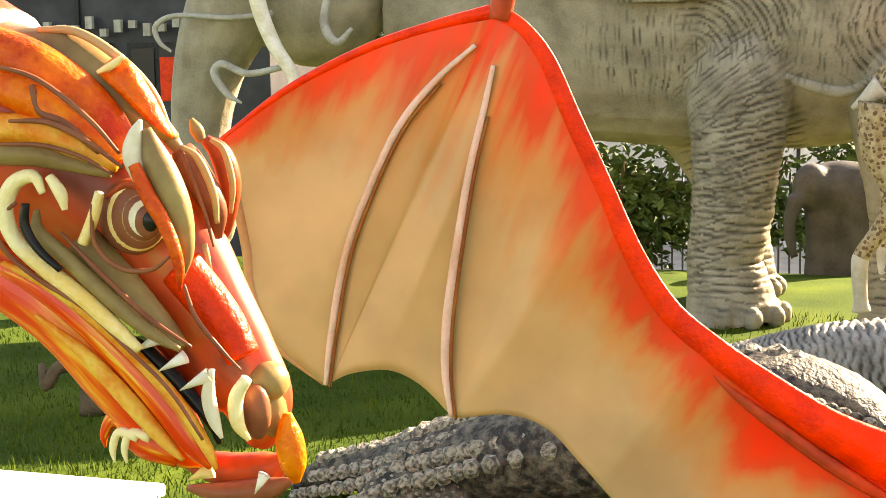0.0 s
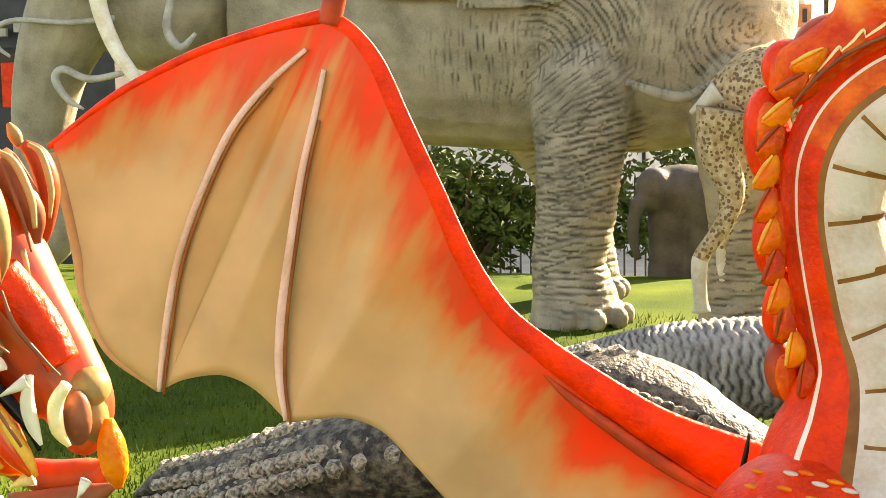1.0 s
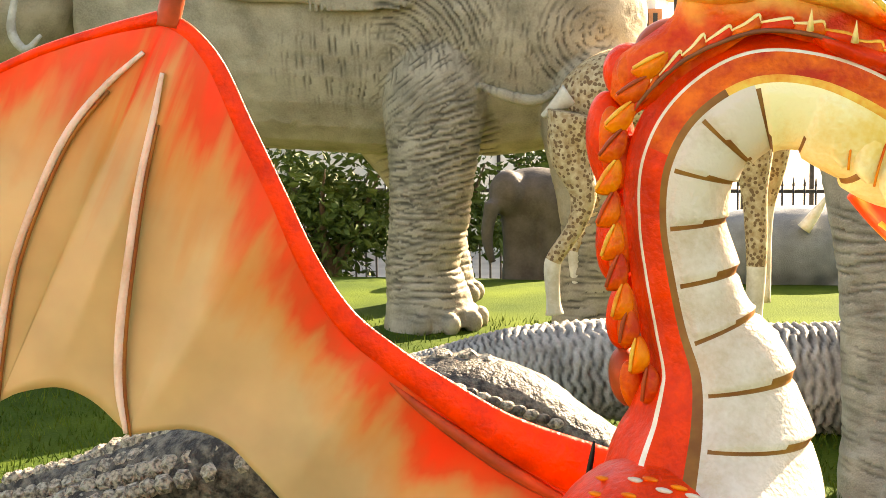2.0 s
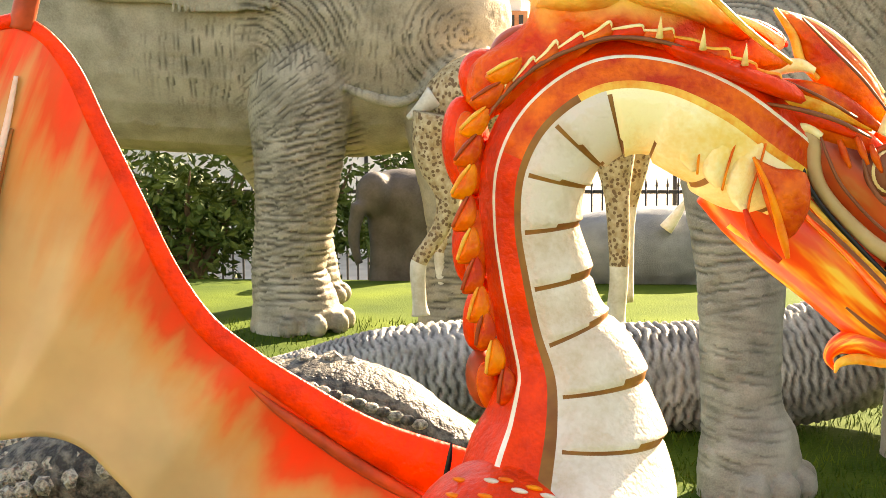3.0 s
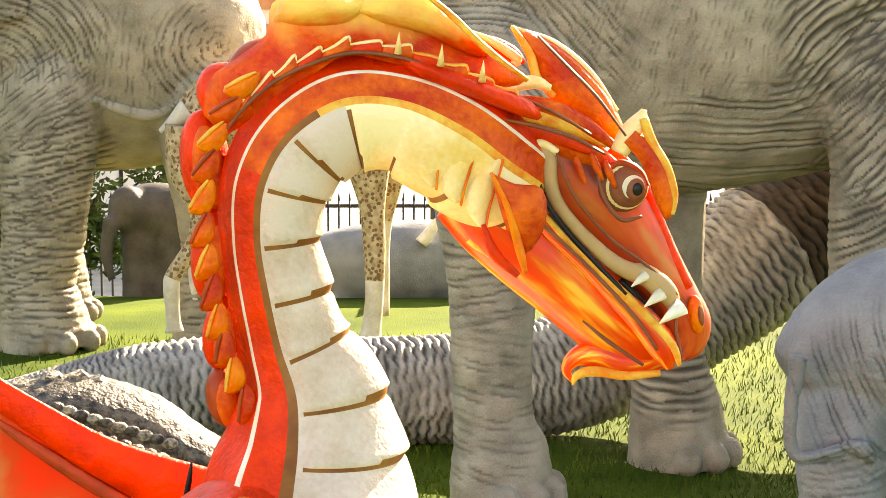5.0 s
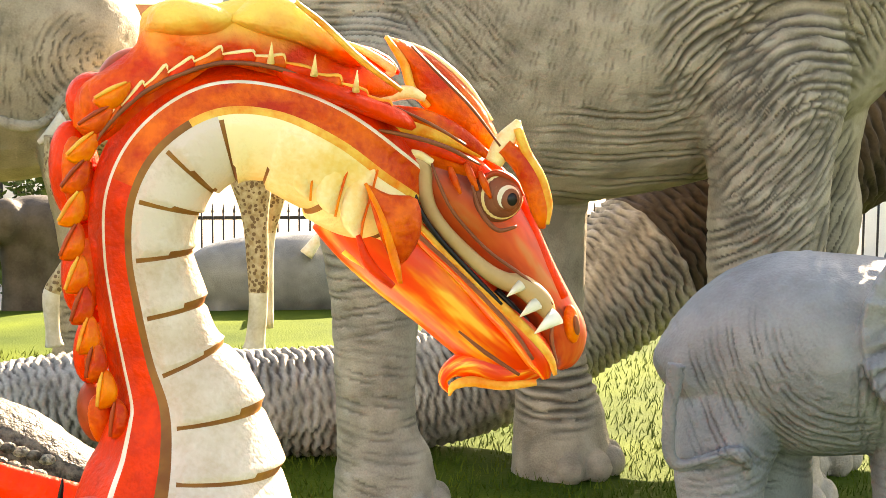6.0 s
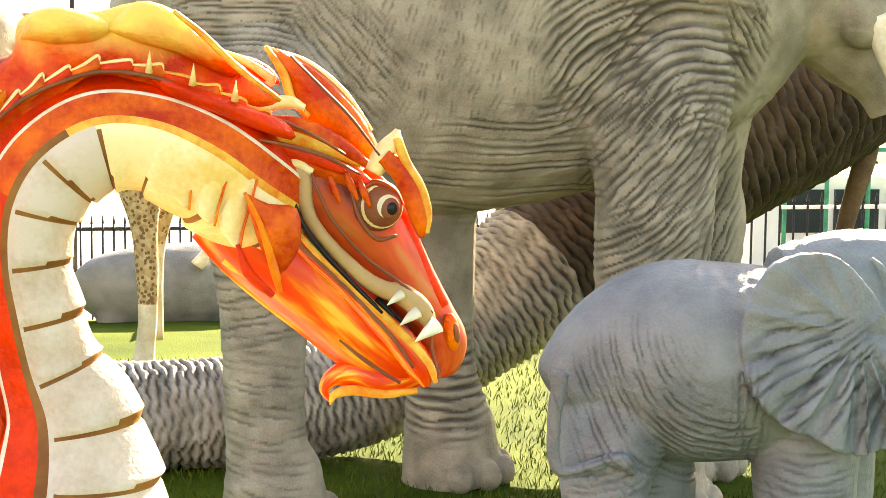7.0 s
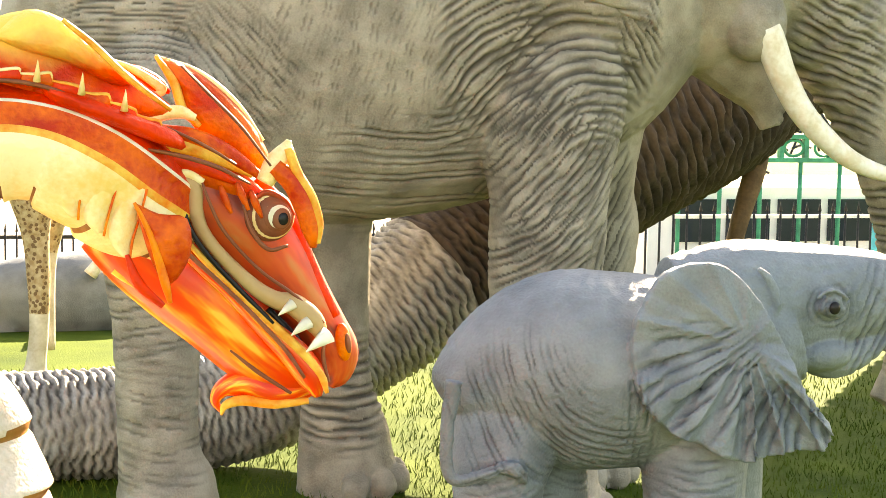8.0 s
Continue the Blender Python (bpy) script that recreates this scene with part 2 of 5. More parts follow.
def plate(bm, outline, thick, slot=0, bulge=0.0):
    """A fin or flap with a rounded outline, thick in y, swollen towards the middle."""
    k = len(outline) * 3
    ring = [Vector(p) for p in curve(outline + [outline[0]], k)[:-1]]
    mid = sum(ring, Vector()) / k
    skin = bm.loops.layers.uv.get("skin") or bm.loops.layers.uv.new("skin")
    layers = []
    for side in (-1, 1):
        for s in (1.0, 0.82, 0.5):
            y = side * (thick / 2 * (0.35 if s == 1.0 else 1.0) + bulge * (1 - s))
            layers.append([bm.verts.new(mid.lerp(p, s) + Vector((0, y, 0))) for p in ring])
    tips = [bm.verts.new(mid + Vector((0, side * (thick / 2 + bulge), 0))) for side in (-1, 1)]
    made = []
    for i in range(k):
        j = (i + 1) % k
        for side, (o, h, q) in enumerate((layers[:3], layers[3:])):
            made += [bm.faces.new((o[i], o[j], h[j], h[i])), bm.faces.new((h[i], h[j], q[j], q[i])), bm.faces.new((q[i], q[j], tips[side]))]
        made.append(bm.faces.new((layers[0][j], layers[0][i], layers[3][i], layers[3][j])))
    for f in made:
        f.material_index, f.smooth = slot, True
        for lp in f.loops:
            lp[skin].uv = (lp.vert.co.x * 4, lp.vert.co.z * 4)


def cone(bm, base, tip, r, slot=0, seg=8):
    base, tip = Vector(base), Vector(tip)
    q = (tip - base).to_track_quat("Z", "Y").to_matrix().to_4x4()
    made = bmesh.ops.create_cone(bm, cap_ends=True, segments=seg, radius1=r, radius2=r * 0.06, depth=(tip - base).length, matrix=Matrix.Translation((base + tip) / 2) @ q)
    for v in made["verts"]:
        for f in v.link_faces:
            f.material_index, f.smooth = slot, len(f.verts) == 4


def ripple(u, v, size, seed):
    """Smooth noise about -1 to 1, from a handful of waves."""
    rng = random.Random(seed)
    out = np.zeros_like(u)
    for i in range(7):
        a, f = rng.random() * 6.283, (0.6 + 1.3 * rng.random()) * 6.283 / size
        out += np.sin(f * (u * math.cos(a) + v * math.sin(a)) + rng.random() * 6.283 + 1.5 * np.sin(f * 0.6 * (v * math.cos(a) - u * math.sin(a))))
    return out / 3.2


def straight(turn):
    """Folds that run at an angle, in degrees up from level."""
    c, d = math.cos(radians(turn)), math.sin(radians(turn))
    return lambda u, v: (u * d + v * c, u * c - v * d)


def round_about(cu, cv, squash=1.0):
    """Folds in rings about a point."""
    def way(u, v):
        r = np.hypot(u - cu, (v - cv) * squash)
        return r, np.arctan2((v - cv) * squash, u - cu) * 120
    return way


def fan_from(cu, cv, reach):
    """Folds that spread out from a point."""
    def way(u, v):
        return np.arctan2(v - cv, u - cu) * reach, np.hypot(u - cu, v - cv)
    return way


def wrinkled(ob, o, a, b, deep, patches):
    """Presses skin folds into a finished body. patches: centre, half sizes, way of the folds, spacing, depth in metres, cover."""
    bpy.context.view_layer.update()
    me = bpy.data.meshes.new_from_object(ob.evaluated_get(bpy.context.evaluated_depsgraph_get()))
    ob.modifiers.clear()
    ob.data = me
    n = len(me.vertices)
    co, no = np.empty(n * 3), np.empty(n * 3)
    me.vertices.foreach_get("co", co), me.vertices.foreach_get("normal", no)
    co, no = co.reshape(-1, 3), no.reshape(-1, 3)
    dy = co[:, 1] - o[1]
    px, pz = (co[:, 0] - o[0] - deep * dy) * 1000, (co[:, 2] - o[2]) * 1000
    det = a[0] * b[2] - b[0] * a[2]
    u, v = (px * b[2] - pz * b[0]) / det, (pz * a[0] - px * a[2]) / det
    fold, sink = np.zeros(n), np.zeros(n)
    for i, (cu, cv, ru, rv, way, gap, depth, cover) in enumerate(patches):
        edge = 1 - np.sqrt(((u - cu) / ru) ** 2 + ((v - cv) / rv) ** 2)
        mask = np.clip(edge * 3.0 + 0.25 * ripple(u, v, 90, i), 0, 1)
        across, along = way(u, v)
        phase = across / gap + 0.50 * ripple(u, v, gap * 22, 31 + i) + 0.10 * ripple(u, v, gap * 7, 57 + i)
        lane = np.floor(phase)
        torn = np.clip(0.25 + cover + 0.8 * np.sin(along / (gap * 1.7) + lane * 2.4) + 0.5 * np.sin(along / (gap * 0.7) + lane * 4.1), 0.0, 1.0)
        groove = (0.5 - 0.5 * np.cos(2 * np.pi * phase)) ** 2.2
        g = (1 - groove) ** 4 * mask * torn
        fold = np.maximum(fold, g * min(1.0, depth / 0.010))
        sink = np.maximum(sink, g * depth)
    sink += 0.0022 * ripple(u, v, 46, 5) * ripple(co[:, 1] * 400, v, 60, 6)
    co -= no * sink[:, None]
    me.vertices.foreach_set("co", co.ravel())
    # fold strength, read by the hide to paint crease shade
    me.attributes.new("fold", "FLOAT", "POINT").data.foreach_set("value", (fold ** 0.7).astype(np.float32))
    me.shade_smooth()


def box(bm, lo, hi, slot=0):
    made = bmesh.ops.create_cube(bm, size=1, matrix=Matrix.Translation((Vector(lo) + Vector(hi)) / 2) @ Matrix.Diagonal((*(Vector(hi) - Vector(lo)), 1)))
    for v in made["verts"]:
        for f in v.link_faces:
            f.material_index = slot


def finish(name, bm, mats, label="", category="", group="", kind="", parent=None, voxel=0.0, smooth=0, bevel=0.0):
    bmesh.ops.recalc_face_normals(bm, faces=bm.faces)
    me = bpy.data.meshes.new(name)
    bm.to_mesh(me)
    bm.free()
    for q in mats:
        me.materials.append(q)
    ob = new(name, me)
    ob.parent = parent
    if voxel:
        r = ob.modifiers.new("skin", "REMESH")
        r.mode, r.voxel_size, r.use_smooth_shade = "VOXEL", voxel, True
    if smooth:
        s = ob.modifiers.new("soften", "SMOOTH")
        s.factor, s.iterations = 0.5, smooth
    if bevel:
        s = ob.modifiers.new("edge", "BEVEL")
        s.width, s.segments = bevel, 2
    return tagged(ob, label, category, group, kind)


def part(name, bm, material, parent, label=""):
    return finish(name, bm, [material], label, parent=parent)


def hold(name, at, label, category, group="", kind=""):
    ob = new(name)
    ob.location = at
    return tagged(ob, label, category, group, kind)


# ---- ground ----
def fall(y):
    s = min(1, max(0, (y - 11) / 8))
    return -1.3 * s * s * (3 - 2 * s)


bm = bmesh.new()
ys = [-20, -12, -6, -2, 2] + [4 + 0.4 * i for i in range(46)] + [24, 28, 34, 45, 70, 120, 220, 420, 800]
xs = [-400, -200, -100, -50] + [-30 + 1.5 * i for i in range(41)] + [50, 100, 200, 400]
grid = [[bm.verts.new((x, y, fall(y) + (0.004 * math.sin(x * 1.7 + y) * math.cos(y * 1.3) if y < 10 else 0))) for y in ys] for x in xs]
for i in range(len(xs) - 1):
    for j in range(len(ys) - 1):
        f = bm.faces.new((grid[i][j], grid[i + 1][j], grid[i + 1][j + 1], grid[i][j + 1]))
        f.smooth = True
finish("ground", bm, [GRASS], "mown green lawn under the statues, falling away behind", "lawn", kind="structure")

PAINTS = [RED, ORANGE, YELLOW, CREAM, OCHRE, IVORY, DULL, BLACK, FLAME, PEACH, CREST, OLIVE, BROWN, WING, TAN, MUZZLE, CRESTFADE]
(P_RED, P_ORANGE, P_YELLOW, P_CREAM, P_OCHRE, P_IVORY, P_DULL, P_BLACK, P_FLAME, P_PEACH, P_CREST, P_OLIVE, P_BROWN, P_WING, P_TAN, P_MUZZLE, P_FADE) = range(17)


def rows(P, k, pts, dy=0.0, wide=1.0):
    """Rows of a swept body from board points (u, v, radius[, radius across])."""
    return [(*P(q[0], q[1], dy), q[2] * k, (q[3] if len(q) > 3 else q[2] * wide) * k) for q in pts]


def eye(bm, P, k, u, v, r, front):
    """Bulging painted eye with stepped lids."""
    for i, (size, slot) in enumerate(((1.0, P_BROWN), (0.92, P_PEACH), (0.84, P_BROWN), (0.70, P_TAN), (0.61, P_BROWN), (0.50, P_IVORY))):
        blob(bm, P(u + 2.5 * i * r / 45, v, front - 0.085 * i * r * k), (r * size * k, 0.42 * r * size * k, r * size * k), slot, 24)
    blob(bm, P(u + 17 * r / 45, v + 3 * r / 45, front - 0.085 * 6.2 * r * k), (0.40 * r * k, 0.16 * r * k, 0.43 * r * k), P_BROWN, 16)
    blob(bm, P(u + 20 * r / 45, v + 3 * r / 45, front - 0.085 * 7.4 * r * k), (0.22 * r * k, 0.10 * r * k, 0.26 * r * k), P_BLACK, 12)
    tube(bm, rows(P, k, [(u - 0.75 * r, v - 0.55 * r, 0.05 * r), (u - 0.15 * r, v - 0.92 * r, 0.13 * r), (u + 0.55 * r, v - 0.62 * r, 0.12 * r), (u + 0.95 * r, v - 0.05 * r, 0.05 * r)], front - 0.25 * r * k), 18, 8, slot=P_DULL)


# ---- dragon with the raised wing: one painted statue ----
D = board((-0.533, 2.8, 1.755), (0.8659, 0, -0.0025), (0.0045, 0, -0.8705))
K = 0.000868
PLATES = 16.5


def neck_paint(s, phi):
    d = math.degrees(min(phi, 2 * math.pi - phi))
    if d < 96:
        return (P_PEACH if int(s * PLATES) >= 12 else P_CREAM) if (s * PLATES) % 1 > (0.13 if s < 0.72 else 0.06) + 0.05 * math.sin(d * 0.06) or d > 93 else P_OCHRE
    if d < 104:
        return P_OCHRE if s < 0.7 else P_YELLOW
    if d < 127:
        return P_RED if s < 0.62 else P_CREST
    if d < 131:
        return P_IVORY
    return P_RED


def neck_swell(s, p):
    d = math.degrees(min(p, 2 * math.pi - p))
    f = (s * PLATES) % 1
    if d < 92:
        return 1.0 + 0.085 * (1 - f) * min(1, f * 7) - (0.045 if f < 0.12 else 0)
    if 125 < d < 133:
        return 1.035
    return 0.985 + 0.015 * math.sin(d * 0.2)


bm = bmesh.new()
neck = [(500, 2010, 300, 300), (500, 1700, 330, 330), (530, 1350, 300, 380), (570, 1080, 240, 400), (598, 930, 200, 330), (612, 830, 182, 210), (617, 750, 154, 140), (610, 670, 127), (580, 590, 98), (560, 500, 92), (546, 410, 88), (556, 320, 96), (600, 245, 100), (680, 195, 103), (770, 195, 100), (860, 235, 110), (945, 295, 108), (1010, 335, 76), (1070, 370, 30)]
tube(bm, rows(D, K, neck[:-3], wide=0.85) + rows(D, K, neck[-3:-2], 0.03, 0.85) + rows(D, K, neck[-2:], 0.065, 0.85), 200, 96, paint=neck_paint, swell=neck_swell)
# shoulder with raised scale marks
blob(bm, D(520, 985, -0.10), (0.17, 0.20, 0.155), P_RED, 32)
for i in range(40):
    a, b = 410 + (i * 61) % 230, 822 + (i * 37) % 120
    q = 1 - ((a - 520) * K / 0.17) ** 2 - ((b - 985) * K / 0.155) ** 2
    if q > 0.02:
        blob(bm, D(a, b, -0.10 - 0.2 * math.sqrt(q)), (0.013, 0.006, 0.004), P_ORANGE if i % 3 else P_CREAM, 8, (0, 12, 0))
# back: round lobes outside, orange thorns along the rim
for u, v, ru, rv, turn, slot in ((448, 700, 34, 56, -8, P_DULL), (447, 582, 36, 70, 10, P_RED), (432, 450, 40, 84, 4, P_RED), (420, 284, 44, 92, -6, P_RED), (462, 168, 52, 62, -35, P_RED), (520, 112, 60, 44, -20, P_DULL)):
    blob(bm, D(u + 14, v, 0.03), (ru * K, 0.042, rv * K), slot, 22, (0, turn, 0))
    blob(bm, D(u + 24, v + 6, -0.012), (ru * K * 0.62, 0.012, rv * K * 0.8), P_CREST, 16, (0, turn, 0))
c = curve([(512, 690), (482, 610), (464, 540), (452, 460), (444, 375), (452, 290), (474, 215), (515, 150)], 11)
for i, (u, v) in enumerate(c):
    du, dv = c[max(i - 1, 0)] - c[min(i + 1, 11)]
    n = math.hypot(du, dv)
    tu, tv = du / n, dv / n
    nu, nv = -tv, tu
    flap = [(-34, -4), (-10, 13), (22, 30), (31, 24), (30, 2), (10, -12), (-20, -12)]
    plate(bm, [D(u + tu * p + nu * q, v + tv * p + nv * q, -0.062) for p, q in flap], 0.012, P_ORANGE if i % 2 else P_CREST, 0.010)
    tube(bm, rows(D, K, [(u - tu * 30, v - tv * 30, 2), (u + nu * 14 - tu * 8, v + nv * 14 - tv * 8, 4), (u + nu * 29 + tu * 22, v + nv * 29 + tv * 22, 3)], -0.07), 8, 6, slot=P_YELLOW if i % 2 else P_DULL)
# crest over the nape: overlapping fins
for k, (pts, slot) in enumerate((
    (((436, 200), (446, 140), (492, 104), (545, 62), (556, 10), (605, -14), (680, -8), (750, -26), (812, -12), (870, 34), (950, 92), (1000, 138), (930, 150), (835, 118), (765, 100), (685, 100), (600, 124), (530, 168), (480, 232)), P_FADE),
    (((560, 40), (572, 2), (615, -16), (672, -6), (720, 16), (690, 44), (620, 52)), P_FADE),
    (((700, 20), (752, -26), (812, -14), (862, 28), (930, 84), (900, 96), (820, 60), (745, 40)), P_FADE),
    (((770, 96), (845, 112), (920, 140), (1000, 172), (1010, 204), (900, 168), (800, 128)), P_RED))):
    plate(bm, [D(u, v, -0.014 * k) for u, v in pts], 0.05, slot, 0.024)
# jagged pale rim between crest and neck
rim = curve([(470, 226), (505, 178), (560, 128), (620, 96), (690, 74), (770, 80), (842, 104), (912, 130), (975, 164)], 12)
for i in range(12):
    (u0, v0), (u1, v1) = rim[i], rim[i + 1]
    lift = 9 if i % 2 else 4
    tube(bm, rows(D, K, [(u0, v0 + 4, 2), ((u0 + u1) / 2, (v0 + v1) / 2, 4), (u1 - 3, v1 - lift, 3), (u1, v1 + 3, 1)], -0.062), 10, 6, slot=P_PEACH if i < 8 else P_YELLOW)
    plate(bm, [D(a, b, -0.055) for a, b in ((u0, v0 + 4), ((u0 + u1) / 2, (v0 + v1) / 2 - 2), (u1, v1 - lift), (u1 + 2, v1 + 16), (u0, v0 + 22))], 0.014, P_CREST if i % 2 else P_RED, 0.008)
tube(bm, rows(D, K, [(470, 236, 2), (505, 190, 4), (560, 142, 4), (620, 112, 4), (690, 92, 4), (770, 98, 4), (842, 122, 4), (912, 148, 4), (975, 180, 2)], -0.066), 40, 6, slot=P_BROWN)
tube(bm, rows(D, K, [(812, -10, 4), (860, 28, 6), (920, 84, 6), (990, 136, 4)], -0.075), 16, 8, slot=P_YELLOW)
for u, v in ((770, 80), (842, 100), (912, 126)):
    cone(bm, D(u, v + 12, -0.075), D(u + 2, v - 24, -0.085), 0.006, P_PEACH)
HD = lambda u, v, dy=0.0: D(u, v, dy + 0.07)
# skull and muzzle
tube(bm, rows(HD, K, [(930, 262, 92), (1010, 275, 92), (1080, 302, 88), (1140, 350, 84), (1195, 418, 72), (1240, 480, 58), (1285, 540, 46), (1308, 580, 42), (1306, 622, 30), (1296, 645, 8)], wide=0.82), 44, 28, slot=P_MUZZLE)
tube(bm, rows(HD, K, [(1150, 260, 18), (1215, 330, 16), (1255, 420, 14), (1300, 510, 12)], -0.02), 20, 10, slot=P_RED)
tube(bm, rows(HD, K, [(940, 215, 40), (1030, 235, 36), (1110, 265, 26), (1160, 290, 12)], -0.045), 20, 12, slot=P_CREST)
# lower jaw with flame paint and its beard
tube(bm, rows(HD, K, [(905, 330, 80), (955, 385, 82), (1020, 440, 84), (1090, 500, 80), (1160, 570, 70), (1220, 620, 52), (1258, 648, 26), (1268, 656, 8)], wide=0.78), 44, 28, slot=P_FLAME)
tube(bm, rows(HD, K, [(985, 305, 10), (1030, 385, 14), (1100, 455, 14), (1160, 515, 20), (1210, 562, 26), (1250, 614, 26), (1262, 650, 8)], -0.058), 30, 10, slot=P_FLAME)
tube(bm, rows(HD, K, [(1030, 372, 5), (1095, 440, 8), (1160, 500, 9), (1215, 552, 9), (1262, 606, 8), (1275, 640, 4)], -0.076), 30, 8, slot=P_YELLOW)
tube(bm, rows(HD, K, [(1255, 640, 16), (1190, 648, 30), (1135, 632, 28), (1098, 640, 18), (1082, 662, 10), (1092, 684, 3)], -0.01), 26, 14, slot=P_FLAME)
tube(bm, rows(HD, K, [(1250, 664, 6), (1190, 668, 9), (1130, 660, 10), (1098, 668, 8), (1090, 686, 2)], -0.03), 20, 8, slot=P_YELLOW)
tube(bm, rows(HD, K, [(900, 420, 8), (960, 462, 10), (1030, 512, 9), (1085, 560, 6)], -0.03), 16, 8, slot=P_YELLOW)
# lip
tube(bm, rows(HD, K, [(990, 292, 6), (1005, 262, 10), (1036, 270, 14), (1040, 310, 13), (1052, 348, 12), (1085, 392, 12), (1140, 445, 14), (1180, 470, 16), (1215, 480, 20), (1250, 510, 20), (1268, 540, 10)], -0.072), 50, 12, slot=P_TAN)
tube(bm, rows(HD, K, [(1016, 300, 3), (1030, 345, 5), (1062, 392, 5), (1120, 455, 5), (1175, 512, 5)], -0.080), 30, 8, slot=P_BLACK)
tube(bm, rows(HD, K, [(975, 300, 6), (985, 265, 9), (1020, 246, 9), (1052, 262, 7)], -0.075), 20, 8, slot=P_PEACH)
tube(bm, rows(HD, K, [(1170, 490, 8), (1220, 545, 9), (1255, 592, 6)], -0.056), 16, 10, slot=P_BLACK)
for u, v, w in ((1196, 484, 15), (1222, 518, 18), (1254, 544, 23)):
    cone(bm, HD(u + w * 0.9, v - w * 0.5, -0.084), HD(u - w * 0.95, v + w * 0.75, -0.096), w * 0.75 * K, P_IVORY, 10)
# throat folds
for pts in ([(860, 215, 6), (832, 250, 20), (822, 285, 20), (830, 318, 6)], [(905, 235, 6), (876, 275, 24), (866, 315, 22), (872, 345, 6)], [(945, 265, 6), (920, 305, 24), (908, 350, 22), (915, 385, 6)]):
    tube(bm, rows(D, K, pts, -0.056), 24, 12, slot=P_PEACH)
    tube(bm, rows(D, K, [(u + 0.8 * r, v + 4, 2.2) for u, v, r in pts], -0.070), 20, 6, slot=P_ORANGE)
# cheek frill
plate(bm, [D(u, v, -0.085) for u, v in ((926, 290), (968, 310), (1015, 318), (1020, 380), (985, 430), (955, 390))], 0.02, P_CREST, 0.012)
tube(bm, rows(D, K, [(926, 290, 3), (955, 350, 6), (975, 420, 8), (985, 460, 4)], -0.098), 16, 8, slot=P_ORANGE)
tube(bm, rows(D, K, [(915, 380, 4), (935, 430, 10), (975, 468, 6)], -0.075), 14, 8, slot=P_RED)
# eye, brow and horn
eye(bm, HD, K, 1172, 322, 46, -0.058)
tube(bm, rows(HD, K, [(1160, 262, 16), (1178, 230, 20), (1196, 205, 15), (1204, 186, 5)], -0.078), 18, 12, slot=P_PEACH)
tube(bm, rows(HD, K, [(1176, 232, 16), (1208, 262, 18), (1228, 300, 19), (1242, 345, 17), (1246, 376, 6)], -0.088), 22, 12, slot=P_CREST)
tube(bm, rows(HD, K, [(1200, 200, 8), (1216, 245, 10), (1240, 285, 10), (1254, 330, 9), (1254, 368, 4)], -0.093), 22, 10, slot=P_YELLOW)
for u, v in ((1082, 268), (1112, 262), (1136, 276)):
    tube(bm, rows(HD, K, [(u, v, 4), (u + 8, v + 22, 7), (u + 20, v + 48, 3)], -0.078), 10, 8, slot=P_CREST)
# nostril
blob(bm, HD(1314, 556, -0.033), (15 * K, 13 * K, 36 * K), P_ORANGE, 16, (0, -8, 0))
blob(bm, HD(1320, 556, -0.046), (6 * K, 7 * K, 19 * K), P_BROWN, 12, (0, -8, 0))
# fins on the head
plate(bm, [HD(u, v, -0.03) for u, v in ((974, 44), (1005, 50), (1060, 78), (1115, 125), (1155, 175), (1182, 235), (1165, 250), (1110, 218), (1060, 185), (1022, 140), (1005, 95))], 0.03, P_CREST, 0.018)
tube(bm, rows(HD, K, [(974, 44, 4), (1005, 90, 8), (1020, 135, 8), (1050, 165, 5)], -0.05), 16, 8, slot=P_YELLOW)
tube(bm, rows(HD, K, [(974, 44, 3), (1050, 70, 5), (1115, 122, 6), (1165, 190, 4)], -0.03), 16, 8, slot=P_PEACH)
plate(bm, [HD(u, v, -0.01) for u, v in ((900, 55), (950, 62), (990, 84), (1000, 110), (950, 95))], 0.02, P_RED, 0.01)
tube(bm, rows(HD, K, [(895, 52, 4), (940, 70, 7), (985, 100, 9), (975, 112, 5)], -0.03), 14, 8, slot=P_PEACH)
for pts, slot in (([(930, 185, 6), (965, 150, 12), (1010, 140, 12), (1040, 150, 6)], P_PEACH), ([(930, 190, 6), (1000, 198, 14), (1070, 215, 14), (1140, 250, 5)], P_YELLOW), ([(960, 165, 6), (1040, 185, 16), (1100, 215, 16), (1160, 255, 6)], P_CREST), ([(900, 170, 10), (980, 215, 14), (1060, 240, 12), (1110, 262, 5)], P_RED)):
    tube(bm, rows(HD, K, pts, -0.07), 22, 10, slot=slot)

# wing: skin between the bones, ribs, arm and wrist claw
W = board((-1.78, 3.2, 1.722), (1.1043, 0, 0.0235), (-0.0176, 0, -1.0709), -0.3)
WK = 0.00109
top = curve([(205, 238), (330, 150), (480, 82), (610, 45), (705, 30), (730, 32), (765, 55), (805, 110), (850, 210), (905, 330), (960, 450), (1020, 540), (1090, 600), (1180, 660), (1290, 728), (1440, 785)], 150)
low = curve([(215, 330), (240, 440), (250, 520), (300, 620), (395, 692), (408, 690), (450, 672), (520, 664), (580, 690), (634, 742), (645, 748), (740, 738), (810, 760), (870, 820), (935, 890), (1020, 960), (1200, 1010), (1440, 1010)], 150)
skin = bm.loops.layers.uv.get("skin")
N2 = 30
net = []
